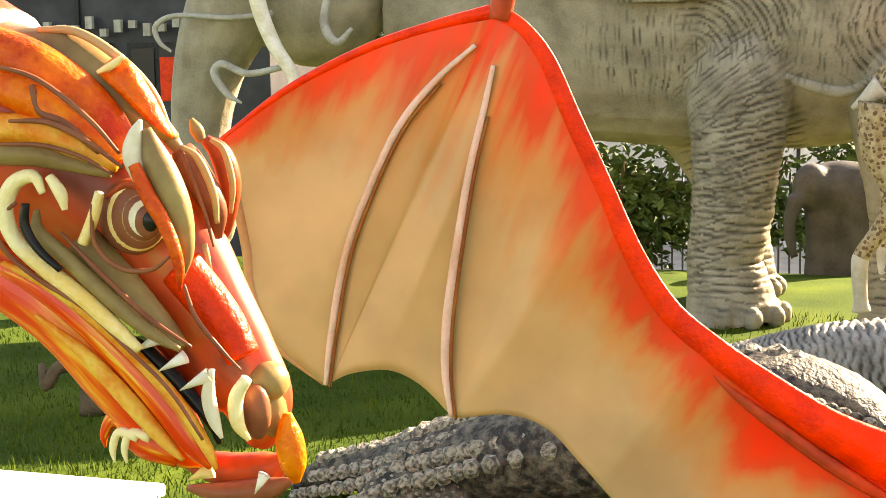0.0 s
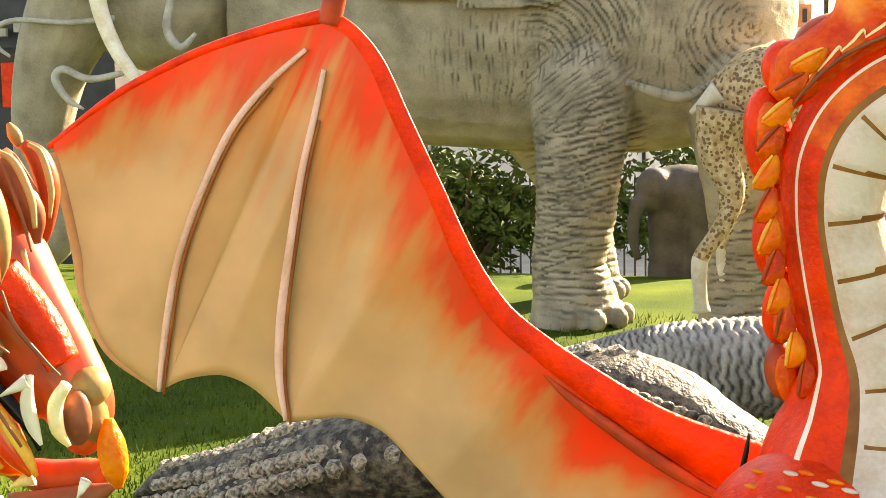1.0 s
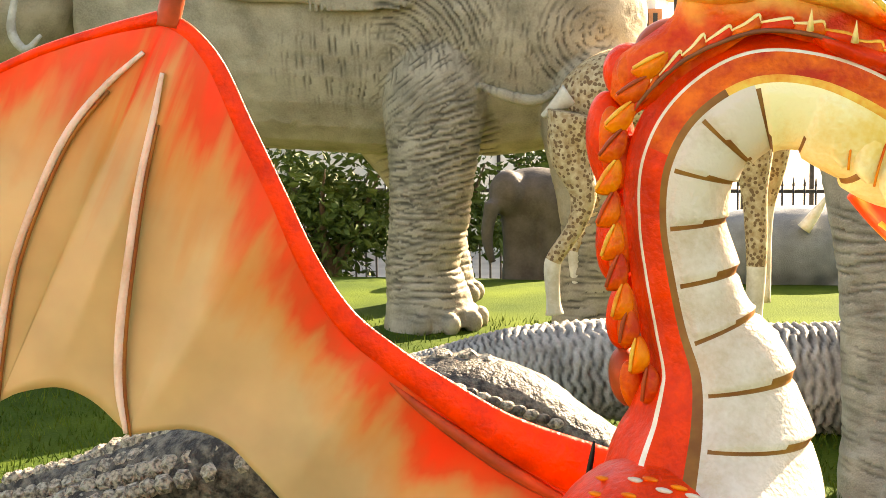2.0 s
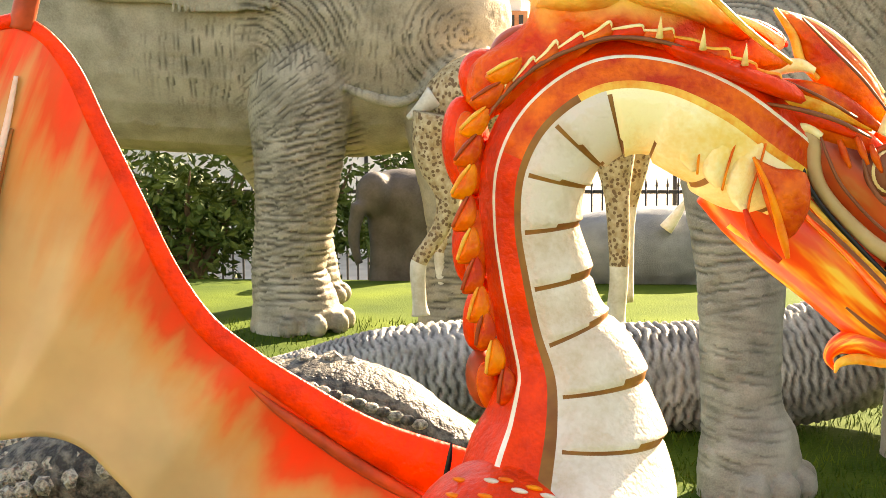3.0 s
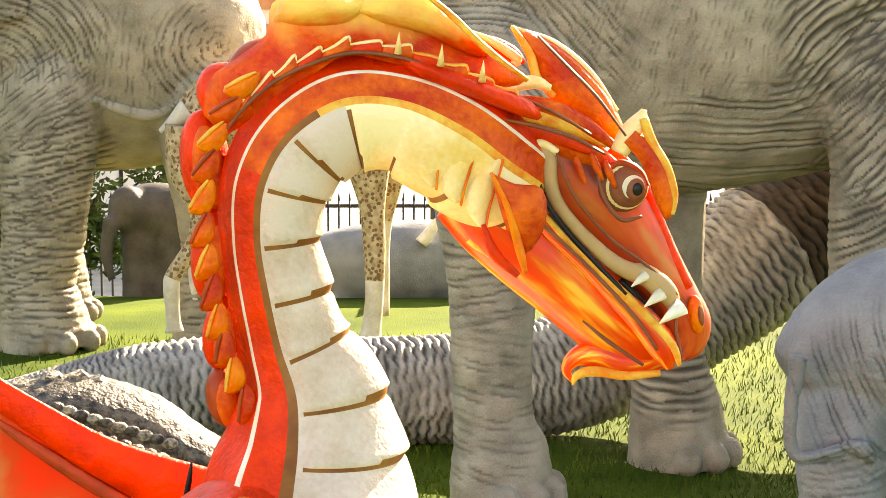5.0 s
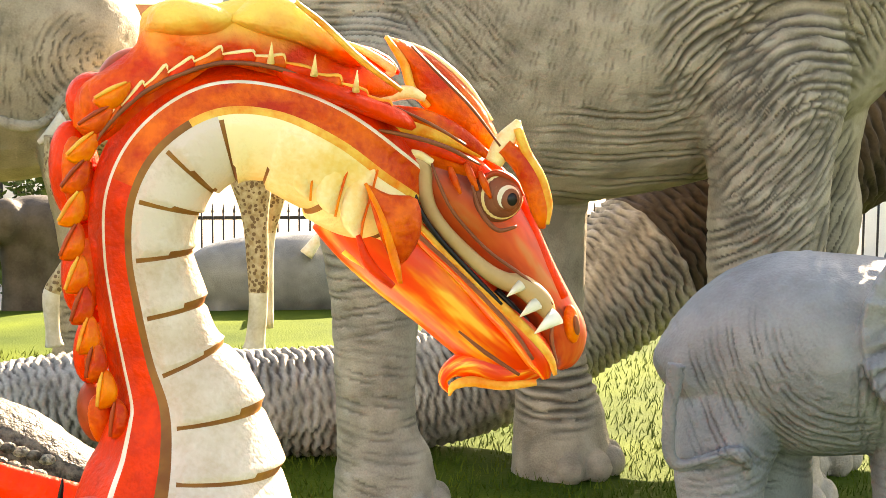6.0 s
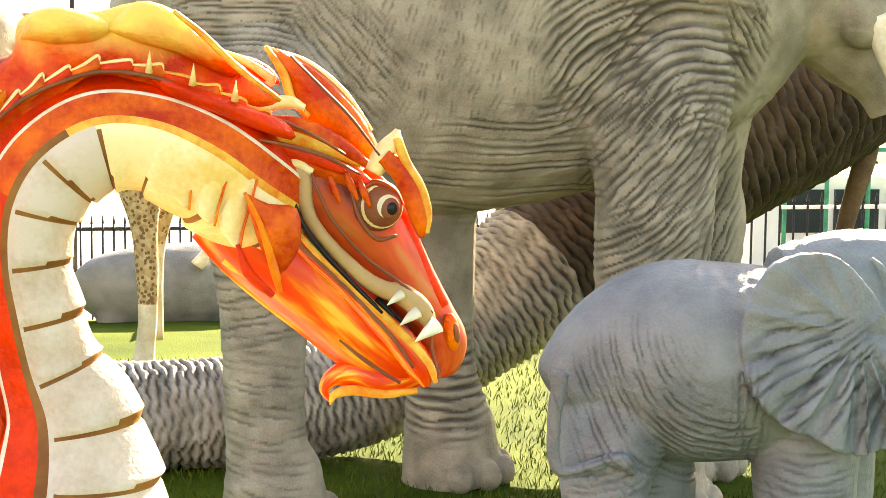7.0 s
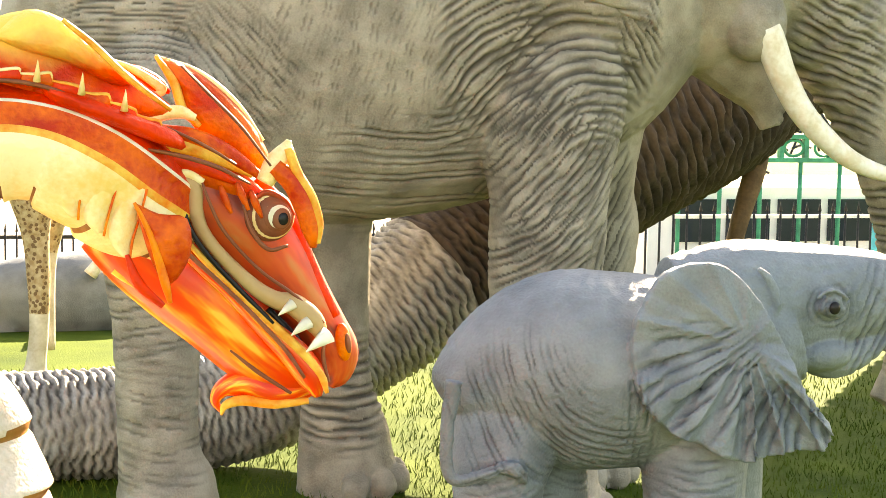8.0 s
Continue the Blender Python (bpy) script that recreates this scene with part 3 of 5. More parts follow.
for i in range(151):
    col = []
    for j in range(N2 + 1):
        s = j / N2
        u, v = top[i] * (1 - s) + low[i] * s
        sag = 0.018 * math.sin(math.pi * s) * abs(math.sin(math.pi * (i / 150 * 5.0)))
        col.append([bm.verts.new(W(u, v, sag - 0.006)), bm.verts.new(W(u, v, sag + 0.006))])
    net.append(col)
for i in range(150):
    for j in range(N2):
        quad = ((i, j), (i + 1, j), (i + 1, j + 1), (i, j + 1))
        for side in (0, 1):
            f = bm.faces.new([net[a][b][side] for a, b in (quad if side == 0 else quad[::-1])])
            f.material_index, f.smooth = P_WING, True
            for lp, (a, b) in zip(f.loops, quad if side == 0 else quad[::-1]):
                lp[skin].uv = (a / 150, b / N2)
    f = bm.faces.new((net[i][N2][0], net[i + 1][N2][0], net[i + 1][N2][1], net[i][N2][1]))
    f.material_index = P_TAN
tube(bm, rows(W, WK, [(195, 242, 6), (330, 150, 8), (480, 82, 9), (610, 45, 10), (720, 24, 14)]), 40, 10, slot=P_RED)
tube(bm, rows(W, WK, [(712, 24, 14), (760, 55, 15), (805, 112, 16), (850, 212, 17), (905, 332, 18), (960, 452, 19), (1020, 545, 21), (1095, 612, 24), (1185, 676, 28), (1295, 748, 36), (1440, 815, 52), (1500, 850, 66)], wide=0.45), 70, 16, slot=P_RED)
tube(bm, rows(W, WK, [(1090, 650, 2), (1140, 694, 8), (1210, 746, 12), (1290, 802, 13), (1370, 850, 10), (1430, 880, 4)], -0.002, 0.6), 30, 8, slot=P_DULL)
tube(bm, rows(D, K, [(404, 812, 2), (399, 845, 5), (388, 900, 5), (380, 950, 3)], 0.0), 14, 8, slot=P_BLACK)
tube(bm, rows(W, WK, [(722, 40, 20), (728, 10, 21), (738, -30, 19), (742, -60, 12), (738, -85, 2)]), 20, 14, slot=P_DULL)
for pts in ([(680, 82, 4), (610, 140, 6), (545, 215, 7), (490, 320, 7), (440, 450, 7), (412, 590, 7), (398, 694, 4)], [(712, 118, 4), (694, 200, 6), (670, 300, 7), (648, 430, 8), (630, 560, 9), (626, 660, 8), (636, 744, 4)]):
    tube(bm, rows(W, WK, pts, -0.012), 50, 10, slot=P_CREAM)
    tube(bm, rows(W, WK, [(u + 9, v + 6, r * 0.55) for u, v, r in pts[1:]], -0.010), 50, 8, slot=P_OCHRE)
tube(bm, rows(W, WK, [(205, 252, 9), (222, 330, 10), (244, 440, 10), (255, 520, 9), (300, 622, 8), (395, 694, 5)], 0.0), 40, 8, slot=P_TAN)
for pts, dy in (([(985, 318, 2), (1012, 372, 4), (1075, 432, 4), (1140, 496, 4), (1195, 556, 4), (1232, 610, 3)], -0.015), ([(1050, 262, 2), (1064, 300, 3), (1090, 350, 3), (1150, 415, 3), (1215, 462, 3), (1268, 512, 2)], -0.012), ([(1120, 300, 2), (1135, 345, 4), (1165, 378, 4), (1200, 372, 3)], -0.02), ([(1275, 540, 2), (1272, 580, 4), (1282, 625, 3)], 0.015), ([(1100, 560, 2), (1150, 600, 4), (1210, 640, 3)], -0.002)):
    tube(bm, rows(D, K, pts, dy), 24, 6, slot=P_BROWN)
for pts in ([(930, 200, 2), (1000, 212, 4), (1070, 232, 4), (1130, 262, 2)], [(1010, 60, 2), (1060, 110, 3), (1115, 165, 3), (1165, 230, 2)], [(985, 165, 2), (1050, 196, 3), (1105, 228, 2)]):
    tube(bm, rows(D, K, pts, -0.045), 20, 6, slot=P_BROWN)
dragon = finish("dragon_statue", bm, PAINTS, "red painted dragon statue with cream belly plates and spread wing", "statue", group="dragons")

# ---- second dragon, nearer: head bent down on its long neck ----
LB = board((-1.247, 2.0, 1.714), (0.774, 0, 0.022), (-0.0303, 0, -0.691), -0.6)
LK = 0.00073
FACE = LB
LB = lambda u, v, dy=0.0: FACE(u, v, dy + 0.09)
bm = bmesh.new()
tube(bm, rows(LB, LK, [(-900, 2480, 330), (-930, 1900, 300), (-950, 1200, 230), (-900, 600, 190), (-760, 200, 170), (-520, 20, 170), (-260, 60, 185), (-60, 180, 190)]), 60, 32, paint=lambda s, p: P_CREAM if min(p, 6.283 - p) < 1.5 else P_RED)
tube(bm, rows(LB, LK, [(-160, 150, 170), (-20, 215, 185), (110, 290, 182), (220, 385, 160), (300, 480, 128), (370, 580, 102), (425, 665, 88), (468, 730, 70), (472, 790, 45), (460, 815, 12)], wide=0.72), 50, 32, slot=P_MUZZLE)
# bands over the skull
for pts, slot, dy in (
    ([(-60, 60, 40), (60, 110, 46), (160, 190, 46), (230, 270, 30)], P_CREST, -0.085),
    ([(-40, 130, 24), (50, 160, 34), (140, 215, 30), (215, 280, 12)], P_ORANGE, -0.105),
    ([(-40, 215, 30), (60, 220, 26), (140, 250, 22), (210, 290, 8)], P_YELLOW, -0.115),
    ([(-40, 260, 18), (60, 262, 20), (130, 280, 14), (200, 300, 6)], P_OLIVE, -0.12),
    ([(60, 140, 5), (75, 185, 8), (120, 210, 8), (180, 260, 5)], P_BROWN, -0.125),
    ([(90, 300, 8), (110, 330, 11), (118, 360, 5)], P_PEACH, -0.125),
    ([(150, 420, 10), (170, 370, 10), (180, 330, 8)], P_PEACH, -0.12),
    ([(330, 480, 40), (400, 570, 36), (440, 640, 30)], P_RED, -0.045),
    ([(150, 420, 30), (215, 500, 34), (290, 580, 26), (330, 610, 10)], P_OLIVE, -0.085)):
    tube(bm, rows(LB, LK, pts, dy), 24, 12, slot=slot)
# crest fin over the head
plate(bm, [LB(u, v, -0.03) for u, v in ((-80, 40), (70, 40), (130, 50), (200, 95), (260, 150), (300, 215), (320, 250), (250, 240), (170, 170), (60, 90))], 0.04, P_OLIVE, 0.025)
tube(bm, rows(LB, LK, [(68, 44, 5), (140, 52, 8), (215, 100, 9), (275, 165, 9), (310, 240, 5)], -0.045), 24, 10, slot=P_TAN)
plate(bm, [LB(u, v, -0.065) for u, v in ((178, 122), (222, 98), (262, 150), (292, 205), (310, 245), (262, 205), (222, 165))], 0.02, P_CREST, 0.012)
tube(bm, rows(LB, LK, [(178, 124, 4), (205, 112, 7), (224, 98, 4)], -0.085), 10, 8, slot=P_PEACH)
# ears, like leaves
for pts, slot, dy in (([(345, 330, 8), (335, 280, 22), (360, 320, 26), (392, 380, 20), (398, 432, 6)], P_BROWN, -0.02), ([(378, 258, 10), (405, 285, 20), (422, 340, 20), (418, 410, 12), (408, 450, 4)], P_DULL, 0.02), ([(328, 262, 4), (358, 285, 7), (385, 345, 7), (392, 400, 4)], P_TAN, -0.045), ([(385, 256, 4), (408, 276, 6), (424, 335, 6), (422, 390, 3)], P_TAN, 0.0), ([(352, 220, 4), (362, 240, 12), (372, 262, 8)], P_OLIVE, 0.03), ([(300, 230, 4), (310, 255, 18), (330, 275, 10)], P_OLIVE, 0.0), ([(370, 440, 6), (385, 500, 10), (420, 560, 10), (450, 600, 4)], P_TAN, -0.03)):
    tube(bm, rows(LB, LK, pts, dy), 22, 12, slot=slot)
# eye and brow
eye(bm, LB, LK, 240, 378, 64, -0.092)
tube(bm, rows(LB, LK, [(258, 320, 12), (240, 270, 18), (243, 232, 13), (252, 206, 3)], -0.13), 18, 12, slot=P_IVORY)
tube(bm, rows(LB, LK, [(262, 222, 8), (285, 290, 26), (315, 360, 24), (328, 430, 16), (322, 480, 5)], -0.125), 24, 12, slot=P_OLIVE)
tube(bm, rows(LB, LK, [(240, 280, 10), (262, 330, 13), (296, 390, 12), (316, 450, 9), (318, 495, 3)], -0.15), 24, 10, slot=P_CREST)
# lip curl and mouth
tube(bm, rows(LB, LK, [(78, 330, 6), (62, 300, 11), (25, 312, 14), (8, 360, 15), (28, 415, 14), (80, 462, 15), (145, 512, 15), (205, 565, 14), (250, 606, 8)], -0.125), 44, 12, slot=P_PEACH)
tube(bm, rows(LB, LK, [(66, 360, 5), (70, 400, 12), (120, 446, 14), (190, 512, 14), (260, 570, 12), (320, 606, 5)], -0.118), 30, 10, slot=P_OLIVE)
tube(bm, rows(LB, LK, [(48, 345, 7), (46, 385, 9), (70, 425, 8), (110, 462, 6)], -0.142), 20, 8, slot=P_BLACK)
tube(bm, rows(LB, LK, [(215, 590, 6), (270, 630, 13), (330, 690, 13), (380, 750, 10), (395, 790, 4)], -0.07), 24, 10, slot=P_BLACK)
for u, v, w in ((262, 604, 19), (310, 636, 22), (350, 668, 24)):
    cone(bm, LB(u + w, v - w * 0.55, -0.10), LB(u - w * 1.2, v + w * 0.55, -0.11), w * 0.55 * LK, P_IVORY, 10)
tube(bm, rows(LB, LK, [(378, 645, 5), (372, 690, 12), (382, 735, 11), (396, 768, 3)], -0.10), 14, 10, slot=P_IVORY)
# jaw with flame paint
tube(bm, rows(LB, LK, [(-120, 440, 80), (-30, 490, 62), (50, 540, 58), (130, 600, 62), (215, 685, 68), (290, 765, 62), (345, 820, 42), (375, 845, 14)], -0.02, wide=0.8), 44, 28, slot=P_FLAME)
tube(bm, rows(LB, LK, [(-20, 470, 12), (60, 505, 22), (150, 570, 26), (235, 650, 28), (305, 730, 28), (355, 800, 22), (382, 838, 6)], -0.062), 30, 12, slot=P_FLAME)
tube(bm, rows(LB, LK, [(0, 462, 6), (90, 506, 10), (180, 572, 11), (262, 648, 12), (328, 722, 12), (372, 792, 10), (388, 830, 4)], -0.088), 30, 10, slot=P_YELLOW)
tube(bm, rows(LB, LK, [(60, 560, 4), (150, 630, 12), (230, 712, 16), (290, 780, 12), (330, 820, 4)], -0.078), 30, 10, slot=P_YELLOW)
tube(bm, rows(LB, LK, [(330, 830, 24), (270, 800, 38), (225, 765, 24), (200, 770, 14), (186, 800, 8), (188, 822, 2)], -0.03), 24, 12, slot=P_FLAME)
for du in (0, 22):
    tube(bm, rows(LB, LK, [(250 + du, 790, 10), (214 + du, 782, 8), (202 + du, 812, 7), (206 + du, 840, 2)], -0.055), 14, 8, slot=P_PEACH)
# nose
tube(bm, rows(LB, LK, [(440, 665, 10), (422, 700, 13), (425, 745, 12), (445, 775, 4)], -0.085), 16, 10, slot=P_PEACH)
blob(bm, LB(462, 735, -0.055), (26 * LK, 22 * LK, 48 * LK), P_BROWN, 14)
blob(bm, LB(490, 690, -0.02), (34 * LK, 40 * LK, 34 * LK), P_OLIVE, 16)
blob(bm, LB(500, 745, -0.01), (24 * LK, 34 * LK, 50 * LK), P_OLIVE, 16)
# mouth floor and tongue
tube(bm, rows(LB, LK, [(330, 862, 8), (380, 872, 26), (440, 880, 32), (500, 872, 30), (530, 850, 10)], 0.03), 20, 14, slot=P_DULL)
tube(bm, rows(LB, LK, [(345, 905, 6), (420, 912, 22), (490, 900, 22), (535, 880, 6)], 0.0), 18, 12, slot=P_BROWN)
tube(bm, rows(LB, LK, [(520, 745, 8), (524, 790, 24), (532, 840, 22), (538, 872, 6)], -0.03), 16, 12, slot=P_ORANGE)
cone(bm, LB(478, 850, -0.05), LB(460, 885, -0.055), 0.008, P_IVORY)
cone(bm, LB(385, 850, -0.04), LB(342, 868, -0.05), 0.012, P_PEACH)
for pts, dy in (([(30, 345, 3), (-12, 380, 5), (8, 430, 5), (70, 482, 5), (150, 530, 5), (225, 600, 4), (300, 672, 4), (360, 760, 3)], -0.13), ([(110, 400, 3), (180, 470, 5), (260, 545, 5), (340, 600, 3)], -0.122), ([(165, 350, 3), (172, 420, 5), (215, 462, 5), (270, 465, 4), (305, 440, 2)], -0.125), ([(330, 500, 3), (352, 560, 5), (400, 620, 4), (430, 650, 2)], -0.085), ([(20, 200, 3), (90, 205, 5), (160, 240, 5), (220, 285, 3)], -0.145), ([(-20, 100, 3), (70, 130, 5), (160, 200, 5), (215, 262, 3)], -0.135), ([(0, 240, 3), (80, 244, 4), (150, 266, 4), (205, 298, 2)], -0.145), ([(60, 560, 2), (140, 625, 5), (230, 720, 5), (310, 800, 3)], -0.075), ([(330, 270, 2), (352, 330, 4), (372, 390, 4), (385, 440, 2)], -0.055)):
    tube(bm, rows(LB, LK, pts, dy), 26, 6, slot=P_BROWN)
finish("dragon_statue", bm, PAINTS, "second red and orange dragon statue with its horned head lowered", "statue", group="dragons")

# ---- large elephant ----
E8 = board((-0.055, 6.3, 2.024), (2.2201, 0, -0.0193), (0.0414, 0, -2.1555), 0.2)


def leg(bm, P, dy, pts, inward=0.32, toe=0.06):
    """A leg from inside the body down to a foot on the ground with nails."""
    out = []
    for i, (u, v, r) in enumerate(pts):
        x, y, z = P(u, v, dy + (inward if i == 0 else inward * 0.25 if i == 1 else 0))
        if i == len(pts) - 1:
            z = 0.0
        elif i == len(pts) - 2:
            z = max(z, 0.09)
        out.append((x, y, z, r, r))
    tube(bm, out, 40, 24, swell=lambda s, p: 1 + 0.012 * math.sin(s * 70 + 1.2 * math.sin(2 * p)) * (1 if s > 0.4 else 0))
    x, y, z, r, _ = out[-1]
    for a in (-0.8, -0.2, 0.4, 1.0, 1.6):
        blob(bm, (x + math.cos(a) * r * 0.97, y - math.sin(a) * r * 0.97, toe * 0.9), (toe, toe, toe * 1.15), 0, 10)



bm = bmesh.new()
tube(bm, [(*E8(u, v, 0.45), a, b) for u, v, a, b in ((150, -120, 0.25, 0.25), (200, -60, 0.62, 0.45), (330, 0, 0.84, 0.60), (560, 20, 0.85, 0.66), (800, 0, 0.80, 0.62), (1020, -70, 0.74, 0.52), (1200, -140, 0.52, 0.36))], 40, 32)
leg(bm, E8, 0.0, ((330, 60, 0.30), (300, 230, 0.33), (280, 430, 0.205), (282, 560, 0.165), (280, 700, 0.150), (282, 790, 0.152), (292, 850, 0.185), (296, 893, 0.20)))
leg(bm, E8, 0.62, ((520, 150, 0.35), (535, 400, 0.25), (555, 550, 0.19), (568, 660, 0.155), (576, 740, 0.155), (590, 830, 0.19), (596, 900, 0.215)), -0.15)
leg(bm, E8, 0.0, ((980, 20, 0.26), (955, 180, 0.31), (955, 330, 0.235), (950, 460, 0.225), (940, 600, 0.195), (945, 760, 0.18), (950, 850, 0.21), (955, 893, 0.22)))
leg(bm, E8, 0.6, ((1040, 100, 0.32), (1060, 330, 0.21), (1085, 440, 0.18), (1060, 600, 0.17), (1050, 740, 0.17), (1055, 900, 0.21)), -0.15)
# head, trunk, ears
blob(bm, E8(1290, -110, 0.4), (0.42, 0.34, 0.50), 0, 24)
tube(bm, [(*E8(u, v, 0.42), r, r) for u, v, r in ((1390, -170, 0.38), (1520, -30, 0.30), (1620, 110, 0.24), (1700, 280, 0.20), (1740, 480, 0.16), (1740, 680, 0.13), (1690, 780, 0.10))], 36, 20, swell=lambda s, p: 1 + 0.03 * math.sin(s * 120))
blob(bm, E8(1355, 20, 0.16), (0.13, 0.12, 0.16), 0, 16)
tube(bm, [(*E8(u, v, 0.4), r, r) for u, v, r in ((1330, 60, 0.2), (1400, 150, 0.11), (1420, 215, 0.05))], 14, 14)
ear = [(1190, -260), (1130, -240), (1040, -150), (950, -30), (960, 0), (1020, 20), (1060, 40), (1090, 64), (1108, 50), (1112, 0), (1180, -40), (1220, -120)]
plate(bm, [E8(u, v, -0.47 - 0.0004 * (1220 - u)) for u, v in ear], 0.05, 0, 0.02)

tube(bm, [(*E8(u, v, 0.45), r, r) for u, v, r in ((150, -200, 0.05), (130, 0, 0.04), (150, 220, 0.03), (170, 420, 0.02))], 16, 10)
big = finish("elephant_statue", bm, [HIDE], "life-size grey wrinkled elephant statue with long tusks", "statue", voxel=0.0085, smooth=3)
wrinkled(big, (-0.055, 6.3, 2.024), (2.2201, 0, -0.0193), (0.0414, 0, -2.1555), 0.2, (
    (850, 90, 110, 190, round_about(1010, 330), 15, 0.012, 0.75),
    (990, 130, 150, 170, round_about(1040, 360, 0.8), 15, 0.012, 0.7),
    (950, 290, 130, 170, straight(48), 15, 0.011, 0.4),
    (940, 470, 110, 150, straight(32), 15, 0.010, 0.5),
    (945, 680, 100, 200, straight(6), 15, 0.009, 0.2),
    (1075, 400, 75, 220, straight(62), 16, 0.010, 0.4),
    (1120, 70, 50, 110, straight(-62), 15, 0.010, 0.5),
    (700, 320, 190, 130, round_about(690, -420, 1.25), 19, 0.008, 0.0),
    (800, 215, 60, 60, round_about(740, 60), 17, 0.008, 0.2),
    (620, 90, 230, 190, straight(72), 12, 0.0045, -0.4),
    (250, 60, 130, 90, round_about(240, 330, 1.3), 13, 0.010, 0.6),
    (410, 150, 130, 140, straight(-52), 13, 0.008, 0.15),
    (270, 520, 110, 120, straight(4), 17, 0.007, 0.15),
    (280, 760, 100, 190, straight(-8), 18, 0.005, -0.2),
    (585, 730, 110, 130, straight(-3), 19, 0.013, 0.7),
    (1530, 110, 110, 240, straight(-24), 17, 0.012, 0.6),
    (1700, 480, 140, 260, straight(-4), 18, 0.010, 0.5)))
bm = bmesh.new()
tube(bm, [(*E8(u, v, 0.10), r, r) for u, v, r in ((1368, 30, 0.062), (1384, 70, 0.060), (1405, 120, 0.055), (1440, 180, 0.051), (1490, 232, 0.046), (1550, 275, 0.039), (1630, 300, 0.03), (1720, 290, 0.008))], 36, 16)
part("tusk", bm, IVORY, big, "long curved cream tusk")

# ---- elephant calf ----
B8 = board((-0.129, 4.2, 1.97), (1.5482, 0, -0.0413), (0.0453, 0, -1.4691), 0.42)
BK = 0.0015
bm = bmesh.new()
tube(bm, rows(B8, BK, [(796, 745, 8), (803, 738, 62, 60), (828, 715, 92, 96), (870, 692, 124, 130), (920, 676, 152, 158), (985, 668, 174, 178), (1080, 668, 172, 180), (1180, 665, 165, 165), (1290, 625, 145, 130), (1380, 590, 110, 105)], 0.12), 36, 28)
for dy, pts in ((0.0, ((905, 720, 0.17), (882, 840, 0.125), (880, 960, 0.10), (880, 1250, 0.095), (885, 1325, 0.115))), (0.28, ((930, 720, 0.15), (950, 900, 0.11), (960, 1250, 0.095), (960, 1325, 0.115))), (-0.02, ((1230, 700, 0.17), (1225, 820, 0.14), (1225, 960, 0.125), (1225, 1250, 0.105), (1230, 1325, 0.12))), (0.3, ((1260, 720, 0.15), (1275, 900, 0.12), (1280, 1250, 0.105), (1280, 1325, 0.12)))):
    leg(bm, B8, dy, pts, 0.12 if dy < 0.1 else -0.08, 0.035)
# head with brow, jaw and trunk
tube(bm, rows(B8, BK, [(1180, 560, 95), (1290, 545, 112), (1380, 545, 112), (1470, 535, 98), (1560, 530, 82), (1640, 545, 64), (1710, 600, 52), (1735, 690, 44), (1700, 770, 36), (1640, 790, 28)], 0.12, wide=0.85), 40, 24)
blob(bm, B8(1450, 630, 0.08), (0.10, 0.10, 0.055), 0, 16)
tube(bm, rows(B8, BK, [(1400, 600, 40), (1480, 640, 40), (1560, 615, 26), (1610, 590, 8)], 0.08), 16, 12)
blob(bm, B8(1478, 535, -0.035), (0.040, 0.022, 0.036), 0, 14)
tube(bm, rows(B8, BK, [(1445, 520, 3), (1475, 505, 7), (1510, 520, 3)], -0.05), 10, 8)
tube(bm, rows(B8, BK, [(1340, 470, 5), (1362, 495, 9), (1372, 530, 9), (1368, 560, 5)], -0.03), 12, 8)
# ear with its folds
ear = curve([(1140, 520), (1175, 470), (1250, 452), (1300, 475), (1345, 530), (1380, 590), (1415, 660), (1455, 715), (1468, 745), (1450, 770), (1395, 772), (1340, 785), (1300, 790), (1235, 760), (1185, 738), (1140, 690), (1118, 620), (1122, 560), (1140, 520)], 72)
hub = B8(1310, 585, -0.15)
front, back = [], []
for i in range(72):
    u, v = ear[i]
    w = (0.012 * math.sin(i * 1.35) + 0.006 * math.sin(i * 2.9)) * (1.0 if v > 690 else 0.35)
    rim = B8(u, v, -0.15 + 1.3 * w - (0.04 if v > 640 else 0))
    front.append([bm.verts.new(hub.lerp(rim, s) + Vector((0, w * math.sin(3.1 * s) - 0.02 * (1 - s) - 0.012, 0))) for s in (0.25, 0.5, 0.75, 1.0)])
    back.append([bm.verts.new(hub.lerp(rim, s) + Vector((0, w * math.sin(3.1 * s) - 0.02 * (1 - s) + 0.022, 0))) for s in (0.25, 0.5, 0.75, 1.0)])
cf, cb = bm.verts.new(hub + Vector((0, -0.035, 0))), bm.verts.new(hub + Vector((0, 0.03, 0)))
for i in range(72):
    j = (i + 1) % 72
    bm.faces.new((cf, front[i][0], front[j][0])), bm.faces.new((cb, back[j][0], back[i][0]))
    for s in range(3):
        bm.faces.new((front[i][s], front[i][s + 1], front[j][s + 1], front[j][s])), bm.faces.new((back[j][s], back[j][s + 1], back[i][s + 1], back[i][s]))
    bm.faces.new((front[i][3], back[i][3], back[j][3], front[j][3]))
